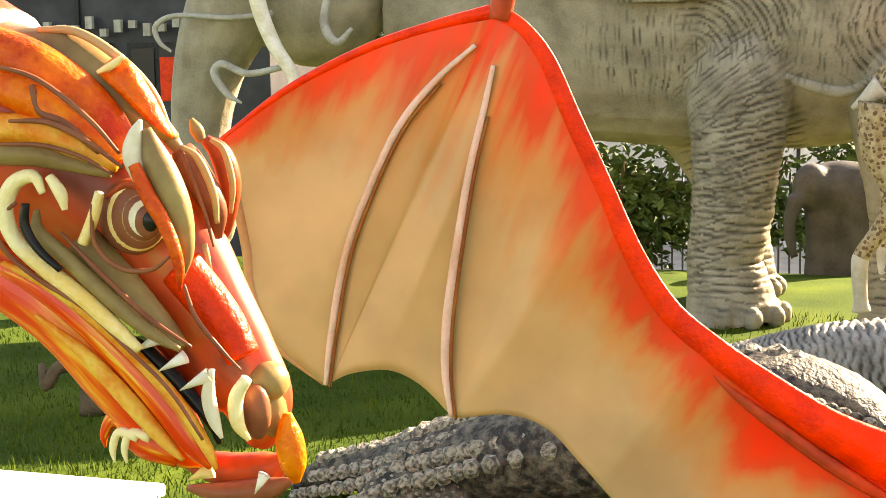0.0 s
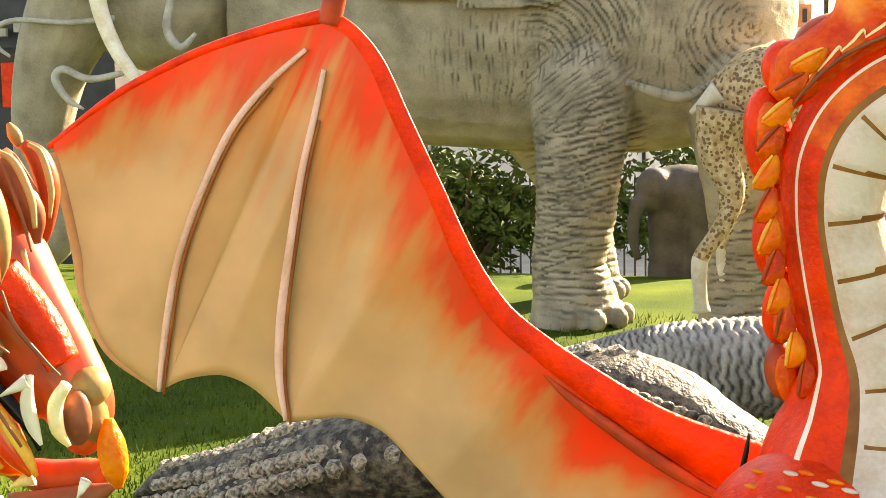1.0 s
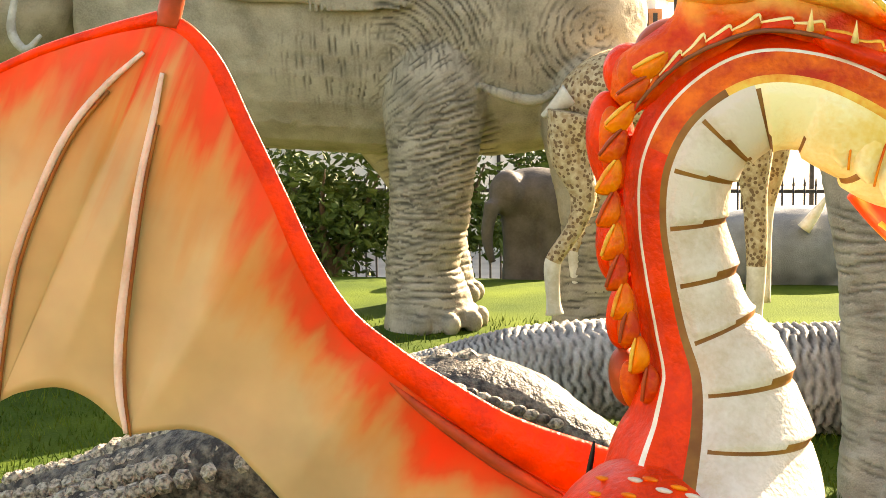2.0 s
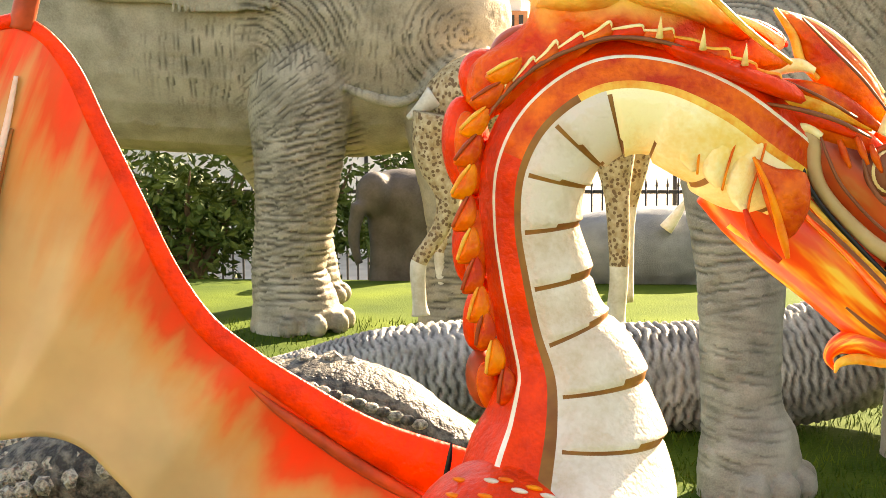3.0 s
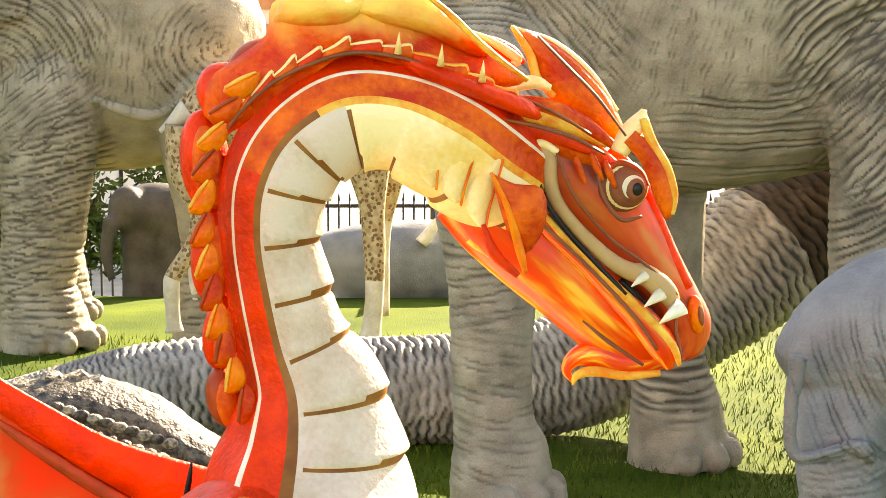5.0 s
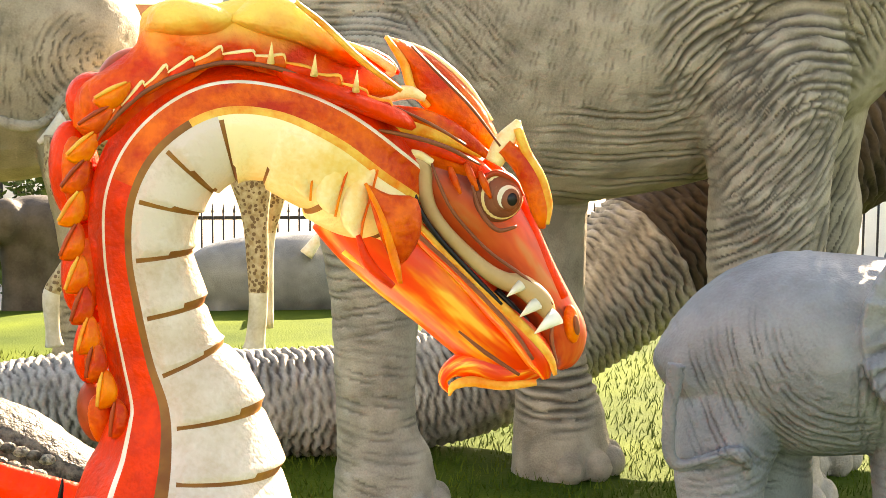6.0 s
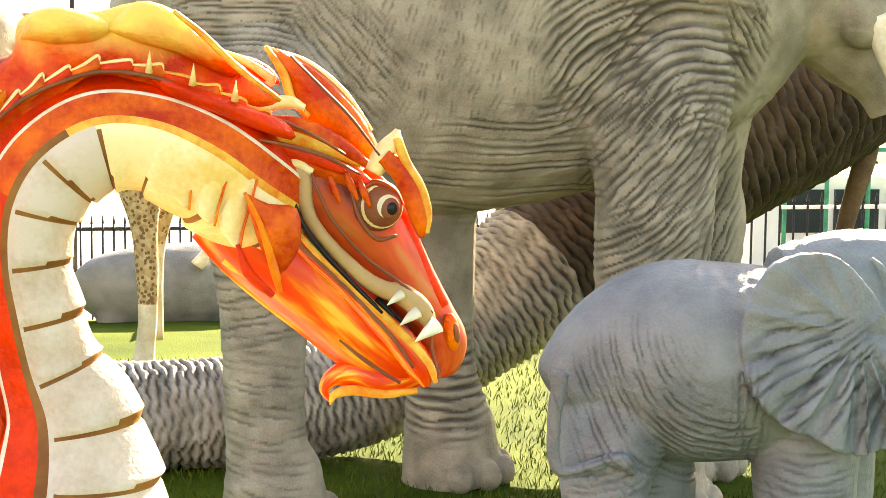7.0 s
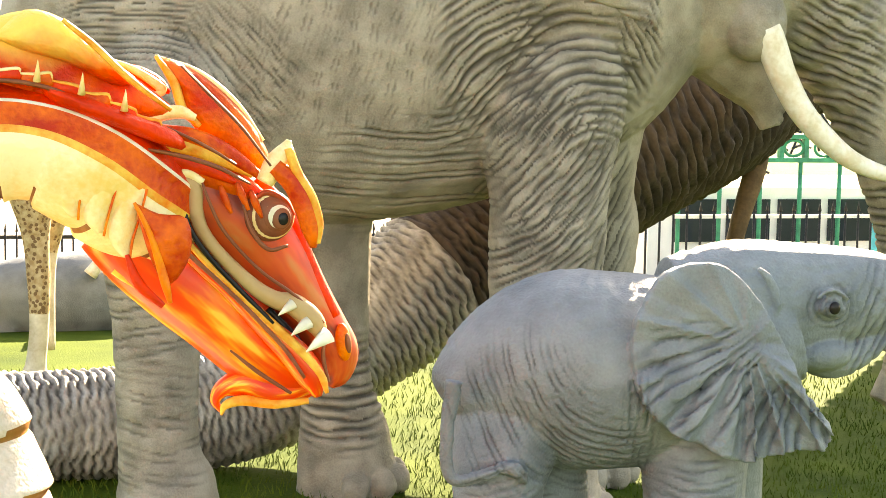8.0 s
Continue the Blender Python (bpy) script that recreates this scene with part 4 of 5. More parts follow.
# tail
tube(bm, rows(B8, BK, [(820, 660, 16), (808, 740, 12), (806, 800, 11), (820, 828, 11), (860, 822, 11), (900, 808, 11), (926, 815, 15), (938, 836, 6)], -0.10), 36, 10)
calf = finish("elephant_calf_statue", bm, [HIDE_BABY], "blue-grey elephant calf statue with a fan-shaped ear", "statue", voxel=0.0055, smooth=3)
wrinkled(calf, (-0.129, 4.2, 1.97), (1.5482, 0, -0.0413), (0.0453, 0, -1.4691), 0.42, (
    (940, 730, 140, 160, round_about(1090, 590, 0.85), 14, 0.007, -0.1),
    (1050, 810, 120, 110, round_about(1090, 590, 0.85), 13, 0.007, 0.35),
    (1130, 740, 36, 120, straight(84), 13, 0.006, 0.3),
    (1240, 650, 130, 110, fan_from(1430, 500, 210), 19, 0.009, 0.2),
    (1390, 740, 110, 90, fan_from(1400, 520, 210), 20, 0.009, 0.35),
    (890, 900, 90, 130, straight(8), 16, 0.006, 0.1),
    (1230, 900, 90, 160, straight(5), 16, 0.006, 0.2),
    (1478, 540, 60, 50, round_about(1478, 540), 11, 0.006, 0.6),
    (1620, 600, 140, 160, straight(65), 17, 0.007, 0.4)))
bm = bmesh.new()
blob(bm, B8(1478, 536, -0.062), (0.016, 0.008, 0.017), 0, 12)
part("eye", bm, BLACK, calf, "small dark glossy eye")

# ---- ribbed dinosaur, its tail on the lawn ----
bm = bmesh.new()
spine = [(-1.42, 7.1, 0.27, 0.03), (-1.15, 7.15, 0.27, 0.10), (-0.8, 7.2, 0.28, 0.17), (-0.3, 7.25, 0.26, 0.22), (0.2, 7.3, 0.235, 0.225), (0.7, 7.35, 0.235, 0.24), (1.15, 7.4, 0.33, 0.26), (1.55, 7.5, 0.54, 0.28), (1.95, 7.6, 0.80, 0.32), (2.4, 7.8, 1.10, 0.38), (2.95, 8.1, 1.42, 0.48), (3.55, 8.5, 1.74, 0.58), (4.2, 9.0, 2.15, 0.66), (5.2, 9.6, 2.45, 0.7), (6.4, 10.4, 2.2, 0.8), (7.2, 11.0, 1.2, 0.8), (7.5, 11.2, -0.05, 0.5)]
wob = lambda s, p: 0.5 * math.sin(p * 2 + s * 9) + 0.35 * math.sin(p * 5 + s * 23) + 0.22 * math.sin(p * 12 + 170 * s) + 0.16 * math.sin(p * 19 - 260 * s)
ridge = lambda s, p: math.sin(s * 1250 + 4.5 * wob(s, p)) * (0.68 + 0.22 * math.sin(p * 3 + s * 37) + 0.22 * math.sin(p * 17 + 310 * s))
# from half way along, the hide changes to the brown with painted-in shade
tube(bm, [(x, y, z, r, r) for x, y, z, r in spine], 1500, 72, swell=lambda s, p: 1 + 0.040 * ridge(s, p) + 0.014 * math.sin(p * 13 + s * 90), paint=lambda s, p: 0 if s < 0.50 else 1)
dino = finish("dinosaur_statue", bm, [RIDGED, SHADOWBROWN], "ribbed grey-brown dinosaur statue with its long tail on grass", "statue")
# grooves between the ribs, darkened in the colour as if in shade
groove_shade = [min(1.0, max(0.0, -1.3 * ridge(i / 1500, 2 * math.pi * j / 72))) for i in range(1501) for j in range(72)]
dino.data.attributes.new("fold", "FLOAT", "POINT").data.foreach_set("value", groove_shade)

# ---- dark elephant further back ----
F = board((-4.016, 9.7, 1.904), (3.3325, 0, 0.0018), (-0.0527, 0, -3.2814))
bm = bmesh.new()
tube(bm, [(*F(u, v, 0.55), a, b) for u, v, a, b in ((60, -20, .55, .45), (250, 0, 0.82, 0.62), (500, 20, 0.85, 0.66), (800, 25, 0.86, 0.66), (930, 0, 0.78, 0.6), (1010, -40, 0.45, 0.4), (1040, -60, 0.15, 0.15))], 36, 28)
leg(bm, F, 0.0, ((740, 40, 0.28), (725, 170, 0.31), (722, 290, 0.26), (715, 400, 0.235), (705, 470, 0.22), (715, 530, 0.25), (722, 580, 0.29)))
leg(bm, F, 1.0, ((590, 150, 0.40), (640, 290, 0.28), (668, 400, 0.19), (690, 510, 0.19), (692, 575, 0.22)), -0.3)
leg(bm, F, 0.2, ((960, 60, 0.3), (985, 200, 0.3), (1000, 400, 0.2), (1000, 520, 0.22), (1000, 575, 0.25)), 0.2)
leg(bm, F, 0.1, ((240, 150, 0.4), (230, 300, 0.28), (230, 450, 0.24), (235, 585, 0.28)))
blob(bm, (-4.35, 10.0, 2.1), (0.55, 0.42, 0.62), 0, 24)
tube(bm, [(x, 9.8, z, r, r) for x, z, r in ((-4.7, 2.1, 0.35), (-5.0, 1.55, 0.24), (-5.1, 1.0, 0.18), (-5.0, 0.5, 0.13), (-5.2, 0.25, 0.1))], 24, 16)
plate(bm, [F(u, v, -0.16) for u, v in ((300, -160), (420, -180), (560, -120), (680, -40), (700, 12), (620, 22), (500, 6), (380, 0), (320, -40))], 0.06, 0, 0.03)
for i in range(16):
    u = 520 + 11 * i
    tube(bm, [(*F(u, v, -0.2), 0.012, 0.012) for v in (-30, 0, 24)], 6, 6)
tube(bm, [(*F(u, v, -0.1), r, r) for u, v, r in ((805, 150, 0.02), (850, 168, 0.035), (905, 178, 0.035), (960, 150, 0.02))], 14, 8)
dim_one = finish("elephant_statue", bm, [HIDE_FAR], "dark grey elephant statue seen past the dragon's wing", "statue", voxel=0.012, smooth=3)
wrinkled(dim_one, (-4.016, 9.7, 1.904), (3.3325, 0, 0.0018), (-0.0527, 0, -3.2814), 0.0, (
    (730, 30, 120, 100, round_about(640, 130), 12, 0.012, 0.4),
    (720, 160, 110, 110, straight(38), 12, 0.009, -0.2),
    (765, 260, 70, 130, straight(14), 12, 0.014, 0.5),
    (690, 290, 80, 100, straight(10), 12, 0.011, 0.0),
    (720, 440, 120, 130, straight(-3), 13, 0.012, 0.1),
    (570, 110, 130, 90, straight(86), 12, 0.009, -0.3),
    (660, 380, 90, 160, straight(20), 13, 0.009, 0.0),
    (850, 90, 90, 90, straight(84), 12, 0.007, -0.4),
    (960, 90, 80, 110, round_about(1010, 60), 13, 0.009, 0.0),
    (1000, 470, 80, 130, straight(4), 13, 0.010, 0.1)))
bm = bmesh.new()
tube(bm, [(x, 9.35, z, r * 0.75, r * 0.75) for x, z, r in ((-4.47, 2.0, 0.07), (-4.42, 1.8, 0.065), (-4.34, 1.62, 0.06), (-4.22, 1.42, 0.05), (-4.3, 1.25, 0.03), (-4.5, 1.2, 0.01))], 24, 12)
part("tusk", bm, IVORY, dim_one, "pale curved tusk")
# pale tubes added to imitate rim light along the head and trunk
bm = bmesh.new()
tube(bm, [(x, 9.45, z, r * 0.62, r * 0.62) for x, z, r in ((-4.4, 1.82, 0.030), (-4.7, 1.80, 0.027), (-5.05, 1.82, 0.027), (-5.2, 1.76, 0.030), (-5.18, 1.66, 0.024), (-5.1, 1.6, 0.015))], 30, 12)
tube(bm, [(x, 9.4, z, r * 0.62, r * 0.62) for x, z, r in ((-4.3, 1.50, 0.03), (-4.55, 1.46, 0.035), (-4.72, 1.52, 0.04), (-4.78, 1.46, 0.04), (-4.7, 1.34, 0.035), (-4.6, 1.28, 0.012))], 30, 12)
tube(bm, [(x, 9.5, z, r * 0.62, r * 0.62) for x, z, r in ((-4.05, 1.95, 0.03), (-4.08, 1.75, 0.045), (-4.0, 1.64, 0.04), (-3.9, 1.72, 0.02))], 20, 12)
part("rim_highlights", bm, RIM_AND_SIGN, dim_one, "pale curls in place of rim highlights")

# ---- crocodile with a scaly back ----
C = board((-3.248, 5.7, 1.744), (2.0261, 0, 0.1019), (-0.0243, 0, -2.0088))
CK = 0.00202
bm = bmesh.new()
tube(bm, rows(C, CK, [(330, 880, 8), (400, 850, 30), (520, 838, 48, 60), (640, 828, 72, 90), (800, 800, 92, 120), (1000, 765, 105, 130), (1180, 722, 100, 120), (1290, 728, 78, 95), (1370, 765, 58, 80), (1450, 800, 40, 60), (1530, 820, 12, 20)]), 90, 36, swell=lambda s, p: 1 + 0.02 * math.sin(p * 14) * math.sin(s * 150))
crest = curve([(395, 818, 12), (460, 806, 15), (540, 788, 18), (620, 756, 20), (700, 738, 22), (800, 712, 22), (1000, 664, 20), (1180, 622, 16), (1280, 655, 13), (1360, 705, 10)], 30)
for i, (u, v, r) in enumerate(crest):
    for k in range(4):
        w = r * (1.35 - 0.17 * k) * CK
        at = C(u - 10 * k + (9 if k % 2 else 0), v - 2 + 25 * k, -0.085 * k - 0.02)
        lean = Matrix.Translation(at) @ Euler((radians(22 + 17 * k), radians(14 * math.sin(i * 1.7)), 0.5 * math.sin(i))).to_matrix().to_4x4()
        made = bmesh.ops.create_cone(bm, cap_ends=True, segments=6, radius1=w, radius2=w * 0.55, depth=w * 0.62, matrix=lean @ Matrix.Rotation(math.pi / 4, 4, "Z"))
        for q in made["verts"]:
            for f in q.link_faces:
                f.material_index = 1
blob(bm, C(600, 868, -0.12), (0.23, 0.16, 0.12), 0, 28)
for i in range(130):
    a, b = i * 2.399, math.sqrt((i + 0.5) / 130)
    p = Vector((math.cos(a) * b * 0.215, -math.sqrt(max(0, 1 - b * b)) * 0.158, math.sin(a) * b * 0.113))
    blob(bm, C(600, 868, -0.12) + p, (0.013, 0.010, 0.008), 1, 6)
for i in range(30):
    u, v = 1175 + 6.5 * i, 668 + 2.6 * i + 26 * math.sin(i * 2.1)
    blob(bm, C(u, v, -0.22), (0.028, 0.02, 0.018), i % 2, 8)
finish("crocodile_statue", bm, [SCALES, SCUTES], "grey-black crocodile statue with a jagged scaly back", "statue")

# ---- spotted deer behind the dragon ----
Q = board((-3.728, 9.3, 1.867), (3.0455, 0, 0.013), (0.016, 0, -3.0833))
QK = 0.00306
bm = bmesh.new()
tube(bm, rows(Q, QK, [(935, 190, 12), (965, 180, 48), (1040, 165, 78), (1150, 170, 82), (1230, 185, 76), (1310, 170, 60), (1350, 120, 48), (1380, 20, 36), (1400, -80, 30)], 0.25), 40, 24)
tube(bm, rows(Q, QK, [(960, 170, 24), (930, 192, 12), (908, 208, 5)], 0.15), 10, 10, slot=1)
for dy, pts in ((0.0, [(970, 200, 48), (960, 270, 36), (985, 340, 25), (972, 400, 17), (935, 455, 15), (928, 480, 15), (930, 535, 13), (932, 560, 17)]), (0.45, [(1010, 220, 44), (1000, 320, 28), (990, 400, 16), (958, 460, 13), (962, 530, 12), (964, 552, 15)]), (0.1, [(1275, 210, 52), (1282, 270, 40), (1288, 340, 24), (1292, 420, 20), (1292, 500, 17), (1286, 560, 18), (1284, 578, 22)]), (0.5, [(1330, 210, 40), (1325, 300, 26), (1312, 400, 14), (1308, 560, 14)])):
    tube(bm, rows(Q, QK, pts, dy), 36, 16, paint=lambda s, p: 0 if s < 0.62 else 1)
blob(bm, Q(1420, -100, 0.25), (0.22, 0.10, 0.12), 0, 16)
finish("deer_statue", bm, [DEER, PALE], "tan spotted deer statue with pale lower legs", "statue")

# ---- small animals at the back ----
bm = bmesh.new()
tube(bm, [(x, 12.0, z, r, r) for x, z, r in ((-0.3, 0.15, 0.05), (-0.1, 0.18, 0.22), (0.3, 0.18, 0.30), (0.75, 0.2, 0.30), (1.1, 0.3, 0.2), (1.35, 0.25, 0.06))], 24, 18)
for x in (0.0, 0.35, 0.8, 1.05):
    tube(bm, [(x, 11.9, z, 0.11, 0.11) for z in (0.1, -0.05, -0.16)], 6, 10)
rhino = finish("rhino_statue", bm, [HIDE_BABY], "grey resting rhinoceros statue with a white horn", "statue", voxel=0.03, smooth=2)
bm = bmesh.new()
tube(bm, [(x, 11.7, z, r, r) for x, z, r in ((0.58, 0.36, 0.05), (0.66, 0.47, 0.035), (0.74, 0.60, 0.008))], 12, 10)
part("horn", bm, IVORY, rhino, "short white horn")
bm = bmesh.new()
tube(bm, [(x, 12.3, z, r, r) for x, z, r in ((-1.56, 0.5, 0.08), (-1.48, 0.5, 0.2), (-1.28, 0.52, 0.22), (-1.10, 0.55, 0.16), (-1.0, 0.55, 0.05))], 20, 16)
for x in (-1.46, -1.36, -1.2, -1.1):
    tube(bm, [(x, 12.2, z, r, r) for z, r in ((0.5, 0.11), (0.15, 0.085), (-0.12, 0.1))], 8, 10)
blob(bm, (-1.5, 12.15, 0.56), (0.14, 0.13, 0.17), 0, 14)
tube(bm, [(x, 12.05, z, r, r) for x, z, r in ((-1.6, 0.5, 0.06), (-1.64, 0.25, 0.045), (-1.6, 0.05, 0.03))], 10, 10)
finish("small_elephant_statue", bm, [HIDE_DARK], "small dark elephant statue far back on the lawn", "statue", voxel=0.025, smooth=2)

# ---- shrubs and tree ----
def foliage(name, label, category, centre, size, count, leaf, stems=5):
    at = Vector(centre)
    ob = hold(name, (at.x, at.y, fall(at.y)), label, category)
    bm = bmesh.new()
    for i in range(stems):
        a = i * 2.4
        tip = Vector((math.cos(a) * size[0] * 0.6, math.sin(a) * size[1] * 0.6, at.z - fall(at.y) + size[2] * 0.5))
        tube(bm, [(*(tip * s + Vector((0.03 * math.sin(5 * s + i), 0, 0))), 0.05 * (1.1 - s), 0.05 * (1.1 - s)) for s in (0, 0.35, 0.7, 1)], 10, 7)
    part("trunk", bm, BARK, ob)
    rng = random.Random(len(label))
    verts, faces = [], []
    for i in range(count):
        d = Vector((rng.gauss(0, 1), rng.gauss(0, 1), rng.gauss(0, 1))).normalized() * rng.random() ** 0.4
        lump = 0.8 + 0.35 * math.sin(d.x * 5 + d.z * 7)
        p = Vector((d.x * size[0], d.y * size[1], d.z * size[2])) * lump + Vector((0, 0, at.z - fall(at.y)))
        m = Euler((rng.random() * 6, rng.random() * 6, rng.random() * 6)).to_matrix()
        n = len(verts)
        s = leaf * (0.6 + 0.8 * rng.random())
        for q in ((0, -1, 0), (0.42, 0, 0.12), (0, 1, 0), (-0.42, 0, 0.12)):
            verts.append(p + m @ (Vector(q) * s))
        faces += [(n, n + 1, n + 2), (n, n + 2, n + 3)]
    me = bpy.data.meshes.new("crown")
    me.from_pydata(verts, [], faces)
    me.materials.append(LEAF)
    cr = new("crown", me)
    cr.parent = ob
    return ob


foliage("tree", "leafy green tree behind the statues", "tree", (-5.2, 14.0, 2.3), (1.3, 0.9, 0.9), 5200, 0.07)
foliage("shrub", "dense green shrub under the dark elephant's belly", "shrub", (-3.0, 12.8, 0.35), (0.8, 0.5, 0.7), 4200, 0.045)
foliage("shrub", "dense green shrub beside the pale path behind", "shrub", (-2.2, 13.2, 0.3), (0.7, 0.5, 0.8), 3600, 0.045)
foliage("shrub", "tall dark green shrub behind the small elephant", "shrub", (-1.2, 13.8, 0.3), (0.8, 0.5, 0.9), 3800, 0.05)
foliage("shrub", "tall dark green shrub beyond the crocodile", "shrub", (-4.4, 13.2, 0.4), (0.9, 0.5, 0.9), 4200, 0.05)

# ---- buildings, fence and kiosk behind ----
def fence(name, label, x0, x1, y, low, high, step, rail_mat, bar_mat, bar=0.012):
    ob = hold(name, (x0, y, low), label, "fence")
    n = int((x1 - x0) / step)
    me = None
    for z in (0.12, high - low - 0.12):
        bm = bmesh.new()
        box(bm, (0, -0.02, z - 0.02), (x1 - x0, 0.02, z + 0.02))
        part("rail", bm, rail_mat, ob)
    for i in range(n + 1):
        if me is None:
            bm = bmesh.new()
            tube(bm, [(0, 0, z, bar, bar) for z in (0, 0.5 * (high - low), high - low - 0.05)], 3, 8)
            cone(bm, (0, 0, high - low - 0.06), (0, 0, high - low + 0.05), bar * 1.5, 0, 6)
            first = part("bar", bm, bar_mat, ob)
            me = first.data
            first.location = (0, -0.03, 0)
        else:
            o = new("bar", me)
            o.parent, o.location = ob, (i * step, -0.03, 0)
    return ob


fence("iron_fence", "black iron bar fence before a white wall", -6.0, 6.4, 18.0, fall(18), 0.16, 0.115, IRON, IRON)
fence("white_fence", "white and green railing beside the zoo kiosk", 6.6, 12.0, 17.2, fall(17.2), 0.42, 0.16, WHITE, IRON, 0.014)


def building(name, label, x0, x1, y, top, wall, storey=3.0, trim=None, windows=()):
    ob = hold(name, (x0, y, fall(y)), label, "building")
    h = top - fall(y)
    bm = bmesh.new()
    box(bm, (0, 0, 0), (x1 - x0, 6, h))
    part("wall", bm, wall, ob)
    bm = bmesh.new()
    box(bm, (-0.15, -0.15, h + 0.002), (x1 - x0 + 0.15, 6.15, h + 0.2))
    part("roof", bm, trim or wall, ob)
    n = int((x1 - x0) / 1.5)
    for i in range(1, n):
        bm = bmesh.new()
        box(bm, (i * 1.5 - 0.025, -0.03, 0.1), (i * 1.5 + 0.025, -0.004, h - 0.05))
        part("panel_joint", bm, IRON, ob)
    for wx, wz, ww, wh in windows:
        bm = bmesh.new()
        box(bm, (wx - x0, -0.06, wz - fall(y)), (wx - x0 + ww, -0.01, wz - fall(y) + wh))
        frame_ob = part("window", bm, trim or WHITE, ob)
        bm = bmesh.new()
        for k in range(2):
            a = wx - x0 + 0.06 + k * (ww - 0.06) / 2
            box(bm, (a, -0.075, wz - fall(y) + 0.06), (a + (ww - 0.18) / 2, -0.064, wz - fall(y) + wh - 0.06))
        part("pane", bm, GLASS, frame_ob)
    return ob


for k, x in enumerate((-0.6, 0.35, 1.3)):
    bm = bmesh.new()
    tube(bm, [(x, 24.0, z, 0.035, 0.035) for z in (fall(24), 2.0, 6.5)], 6, 10)
    blob(bm, (x, 24.0, 6.5), (0.07, 0.07, 0.07), 0, 10)
    finish("flag_pole", bm, [IRON], "thin dark metal flag pole on the plaza", "pole", group="flag poles")
building("cream_house", "cream house with terracotta trim and small windows", -7.5, -0.85, 23.0, 2.25, WHITE, trim=ROOF, windows=[(-1.9 + 0.42 * i, 1.75, 0.3, 0.3) for i in range(3)] + [(-6.5 + 1.2 * i, 0.4, 0.8, 1.0) for i in range(4)])
building("dark_shop", "dark shop front with pale signs and shutters", -14.0, -7.3, 15.5, 3.4, DARKWALL, trim=IRON, windows=[(-11.6 + 0.9 * i, 1.1, 0.7, 0.55) for i in range(4)])
sign = hold("shop_sign", (-10.2, 15.38, 1.72), "row of small pale bars on the dark shop", "sign")
for i in range(14):
    bm = bmesh.new()
    box(bm, (0.17 * i, 0, 0.04 * (i % 3)), (0.08 + 0.17 * i, 0.05, 0.08 + 0.05 * (i % 2) + 0.04 * (i % 3)))
    part("letter_bar", bm, RIM_AND_SIGN, sign)
bm = bmesh.new()
box(bm, (-8.45, 15.3, 1.05), (-8.15, 15.42, 1.5))
finish("red_notice", bm, [RED], "small red notice fixed to the dark shop", "sign", bevel=0.01)

# kiosk with a wire dome and green frieze
kiosk = hold("kiosk", (7.9, 20.0, fall(20)), "pale kiosk with green posts and a wire dome roof", "kiosk")
z0 = fall(20)
bm = bmesh.new()
box(bm, (0, 0, 0), (5.5, 3, 1.75))
part("wall", bm, WHITE, kiosk)
for i in range(6):
    bm = bmesh.new()
    box(bm, (0.35 + 0.72 * i, -0.05, 1.05), (0.95 + 0.72 * i, -0.008, 1.6))
    w = part("window", bm, GLASS, kiosk)
for i in range(7):
    bm = bmesh.new()
    tube(bm, [(0.2 + 0.55 * i, -0.5, z, 0.03, 0.03) for z in (0, 1.0, 2.1)], 4, 8)
    part("post", bm, GREEN, kiosk)
bm = bmesh.new()
box(bm, (0.1, -0.56, 2.1), (4.6, -0.44, 2.16)), box(bm, (0.1, -0.56, 2.40), (4.6, -0.44, 2.46))
for i in range(7):
    box(bm, (1.2 + 0.34 * i, -0.54, 2.16), (1.26 + 0.34 * i, -0.46, 2.40))
part("frieze", bm, GREEN, kiosk)
for i in range(3):
    bm = bmesh.new()
    tube(bm, [(1.75 + 0.42 * i + 0.13 * math.cos(a), -0.5, 2.28 + 0.10 * math.sin(a), 0.02, 0.02) for a in [k * math.pi / 6 for k in range(13)]], 24, 6)
    part("ring_ornament", bm, GREEN, kiosk)
rng = random.Random(4)
bm = bmesh.new()
for i in range(70):
    a, b = rng.random() * math.pi, rng.random() * math.pi
    pt = lambda q, e: (1.3 + 1.5 * math.cos(q) * math.sin(e), 0.2 + 0.6 * math.sin(q), 2.0 + 1.15 * math.sin(e) * abs(math.sin(q)) ** 0.5)
    p, r = pt(a, b), pt(a + rng.uniform(-0.6, 0.6), b + rng.uniform(-0.5, 0.5))
    tube(bm, [(*p, 0.018, 0.018), (*((Vector(p) + Vector(r)) / 2 + Vector((0, 0, 0.04))), 0.018, 0.018), (*r, 0.018, 0.018)], 4, 5)
part("dome", bm, IRON, kiosk)
bm = bmesh.new()
tube(bm, [(10.0, 18.0, z, 0.05, 0.05) for z in (fall(18), 0.5, 1.2)], 6, 12)
blob(bm, (10.0, 18.0, 1.22), (0.07, 0.07, 0.07), 0, 10)
finish("turquoise_post", bm, [CYAN], "tall turquoise painted metal post by the railing", "post")
bm = bmesh.new()
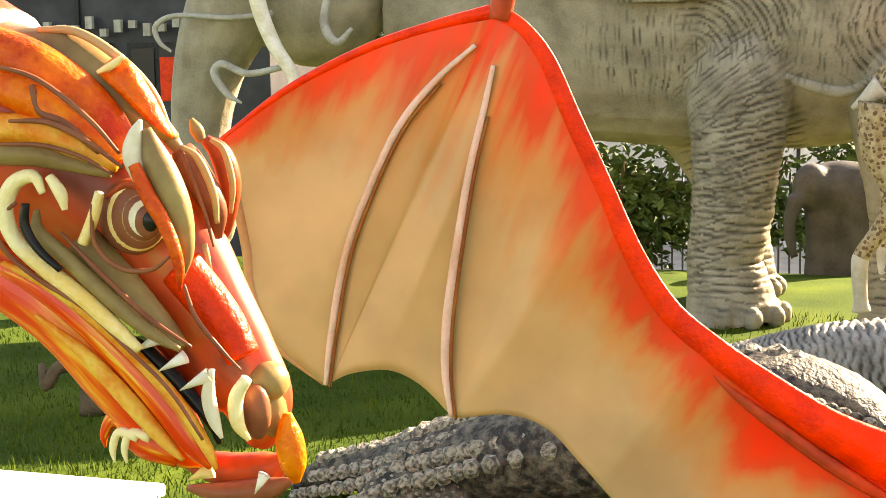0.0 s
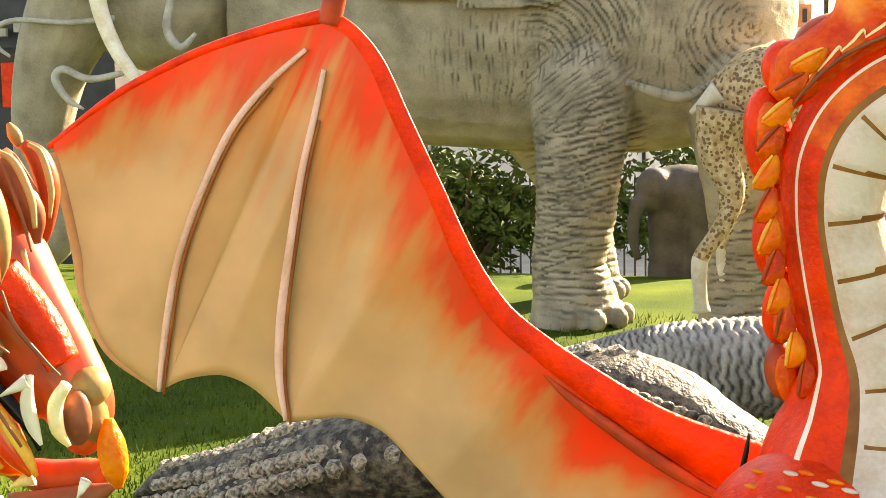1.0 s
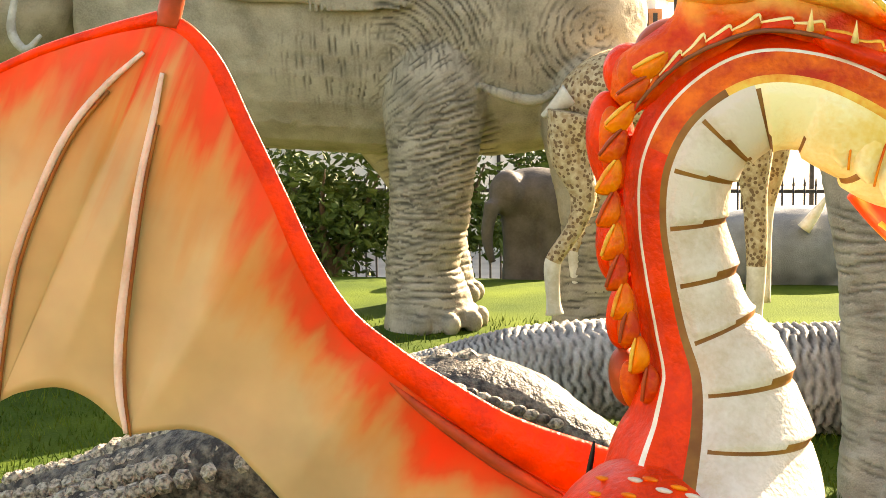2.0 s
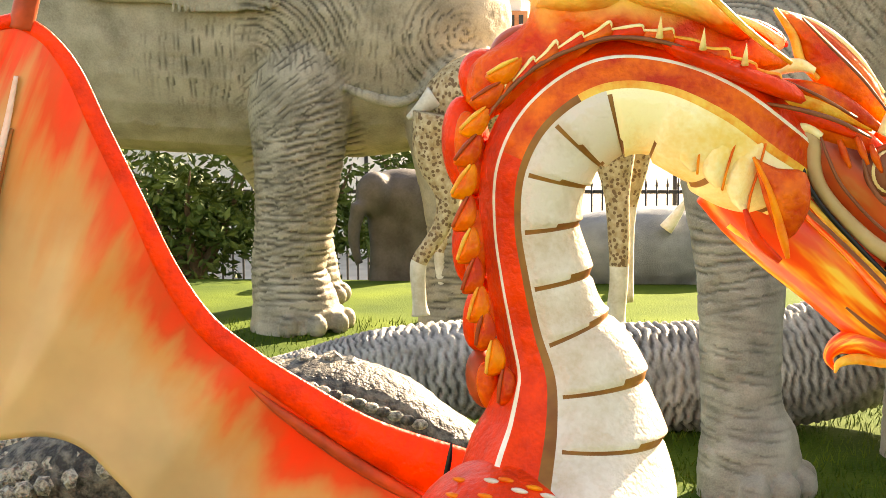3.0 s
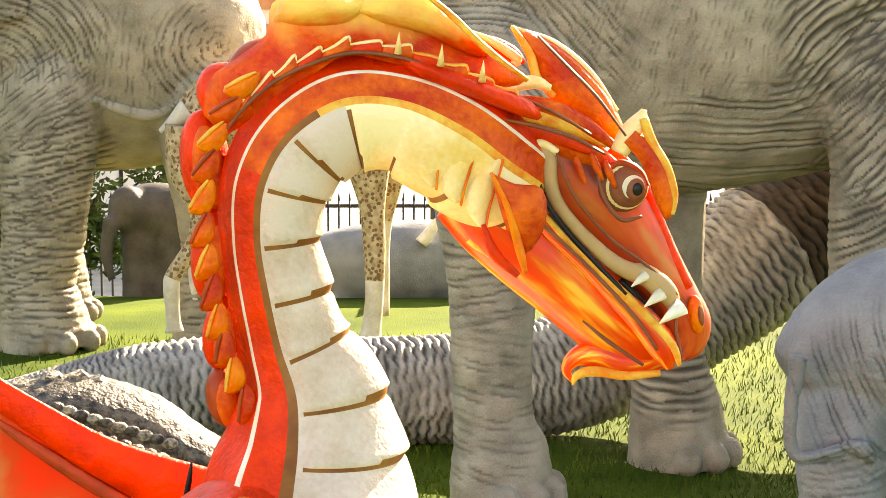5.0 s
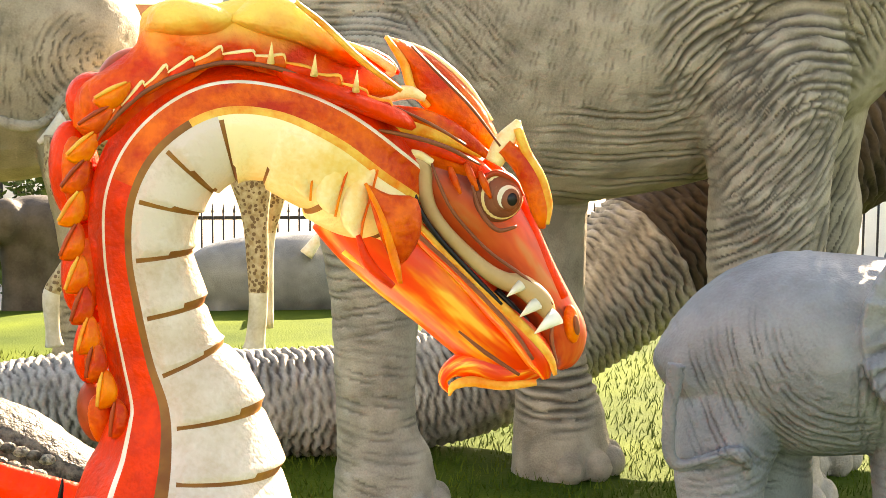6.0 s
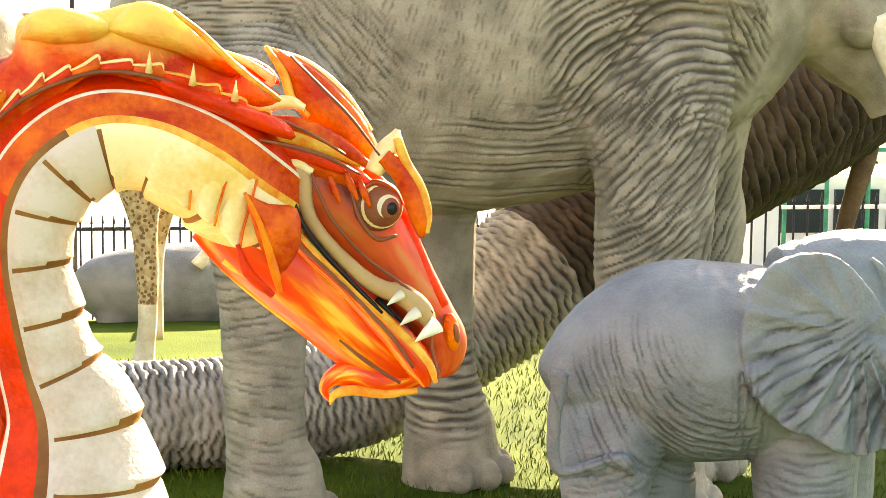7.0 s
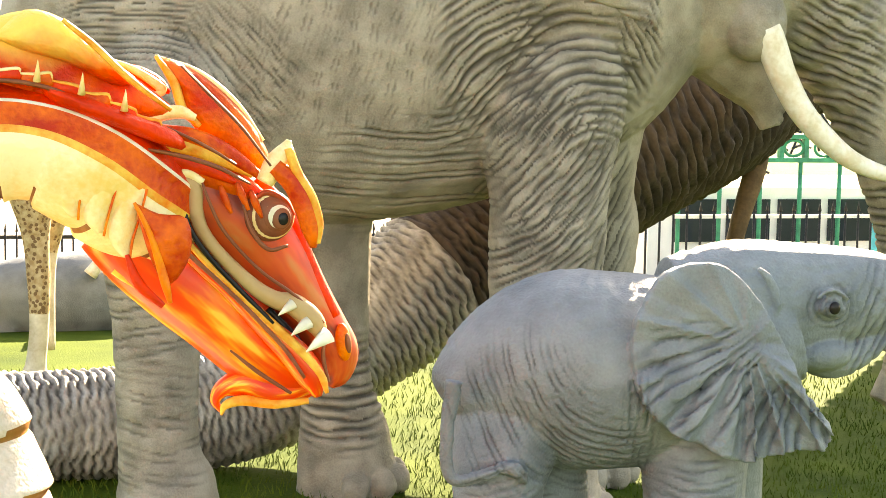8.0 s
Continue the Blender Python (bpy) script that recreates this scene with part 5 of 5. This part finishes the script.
tube(bm, [(3.72, 8.35, -0.01, 0.05, 0.05), (3.80, 8.4, 0.8, 0.045, 0.045), (3.95, 8.45, 1.3, 0.06, 0.06), (4.0, 8.5, 1.6, 0.03, 0.03)], 16, 10)
finish("wooden_prop", bm, [STRAW], "brown wooden prop holding up the dinosaur", "prop")

# plaza behind, and the low things at the lawn's edge
bm = bmesh.new()
for x0 in range(-24, 24, 3):
    for y0, y1 in ((15.6, 16.5), (16.5, 17.6), (17.6, 19.0), (19.0, 46.0)):
        bm.faces.new([bm.verts.new((x, y, fall(y) + 0.012)) for x, y in ((x0, y0), (x0 + 3, y0), (x0 + 3, y1), (x0, y1))])
bmesh.ops.remove_doubles(bm, verts=bm.verts, dist=0.001)
finish("pavement", bm, [GRIT], "wide pale paved plaza behind the fence", "pavement", kind="structure")
bm = bmesh.new()
box(bm, (-4.6, 5.05, 0), (-3.02, 5.5, 0.05))
finish("low_plinth", bm, [WHITE], "low white painted plinth edge on the grass", "plinth", bevel=0.012)
bm = bmesh.new()
tube(bm, [(-4.0, 6.6, 0, 0.06, 0.06), (-4.0, 6.6, 0.18, 0.055, 0.055), (-4.06, 6.6, 0.24, 0.05, 0.05), (-4.18, 6.6, 0.20, 0.03, 0.03), (-4.24, 6.6, 0.12, 0.03, 0.03), (-4.26, 6.6, 0.22, 0.015, 0.015)], 20, 10)
finish("hooked_stump", bm, [BARK], "short brown hooked stump standing in the lawn", "stump")

# ---- grass blades where the lawn comes close ----
rng = random.Random(9)
verts, faces = [], []
for i in range(52000):
    y = 5.0 + 5.0 * rng.random() ** 1.5
    x = (rng.random() * 1.5 - 0.82) * (0.9 + y * 0.72)
    a, h, l = rng.random() * 6.28, 0.018 + 0.03 * rng.random(), rng.uniform(-0.02, 0.02)
    dx, dy = 0.0035 * math.cos(a), 0.0035 * math.sin(a)
    n = len(verts)
    verts += [(x - dx, y - dy, -0.002), (x + dx, y + dy, -0.002), (x + l, y + rng.uniform(-0.02, 0.02), h)]
    faces.append((n, n + 1, n + 2))
me = bpy.data.meshes.new("grass")
me.from_pydata(verts, [], faces)
me.materials.append(BLADE)
tagged(new("grass", me), "short green grass blades on the lawn", "grass", kind="stuff")
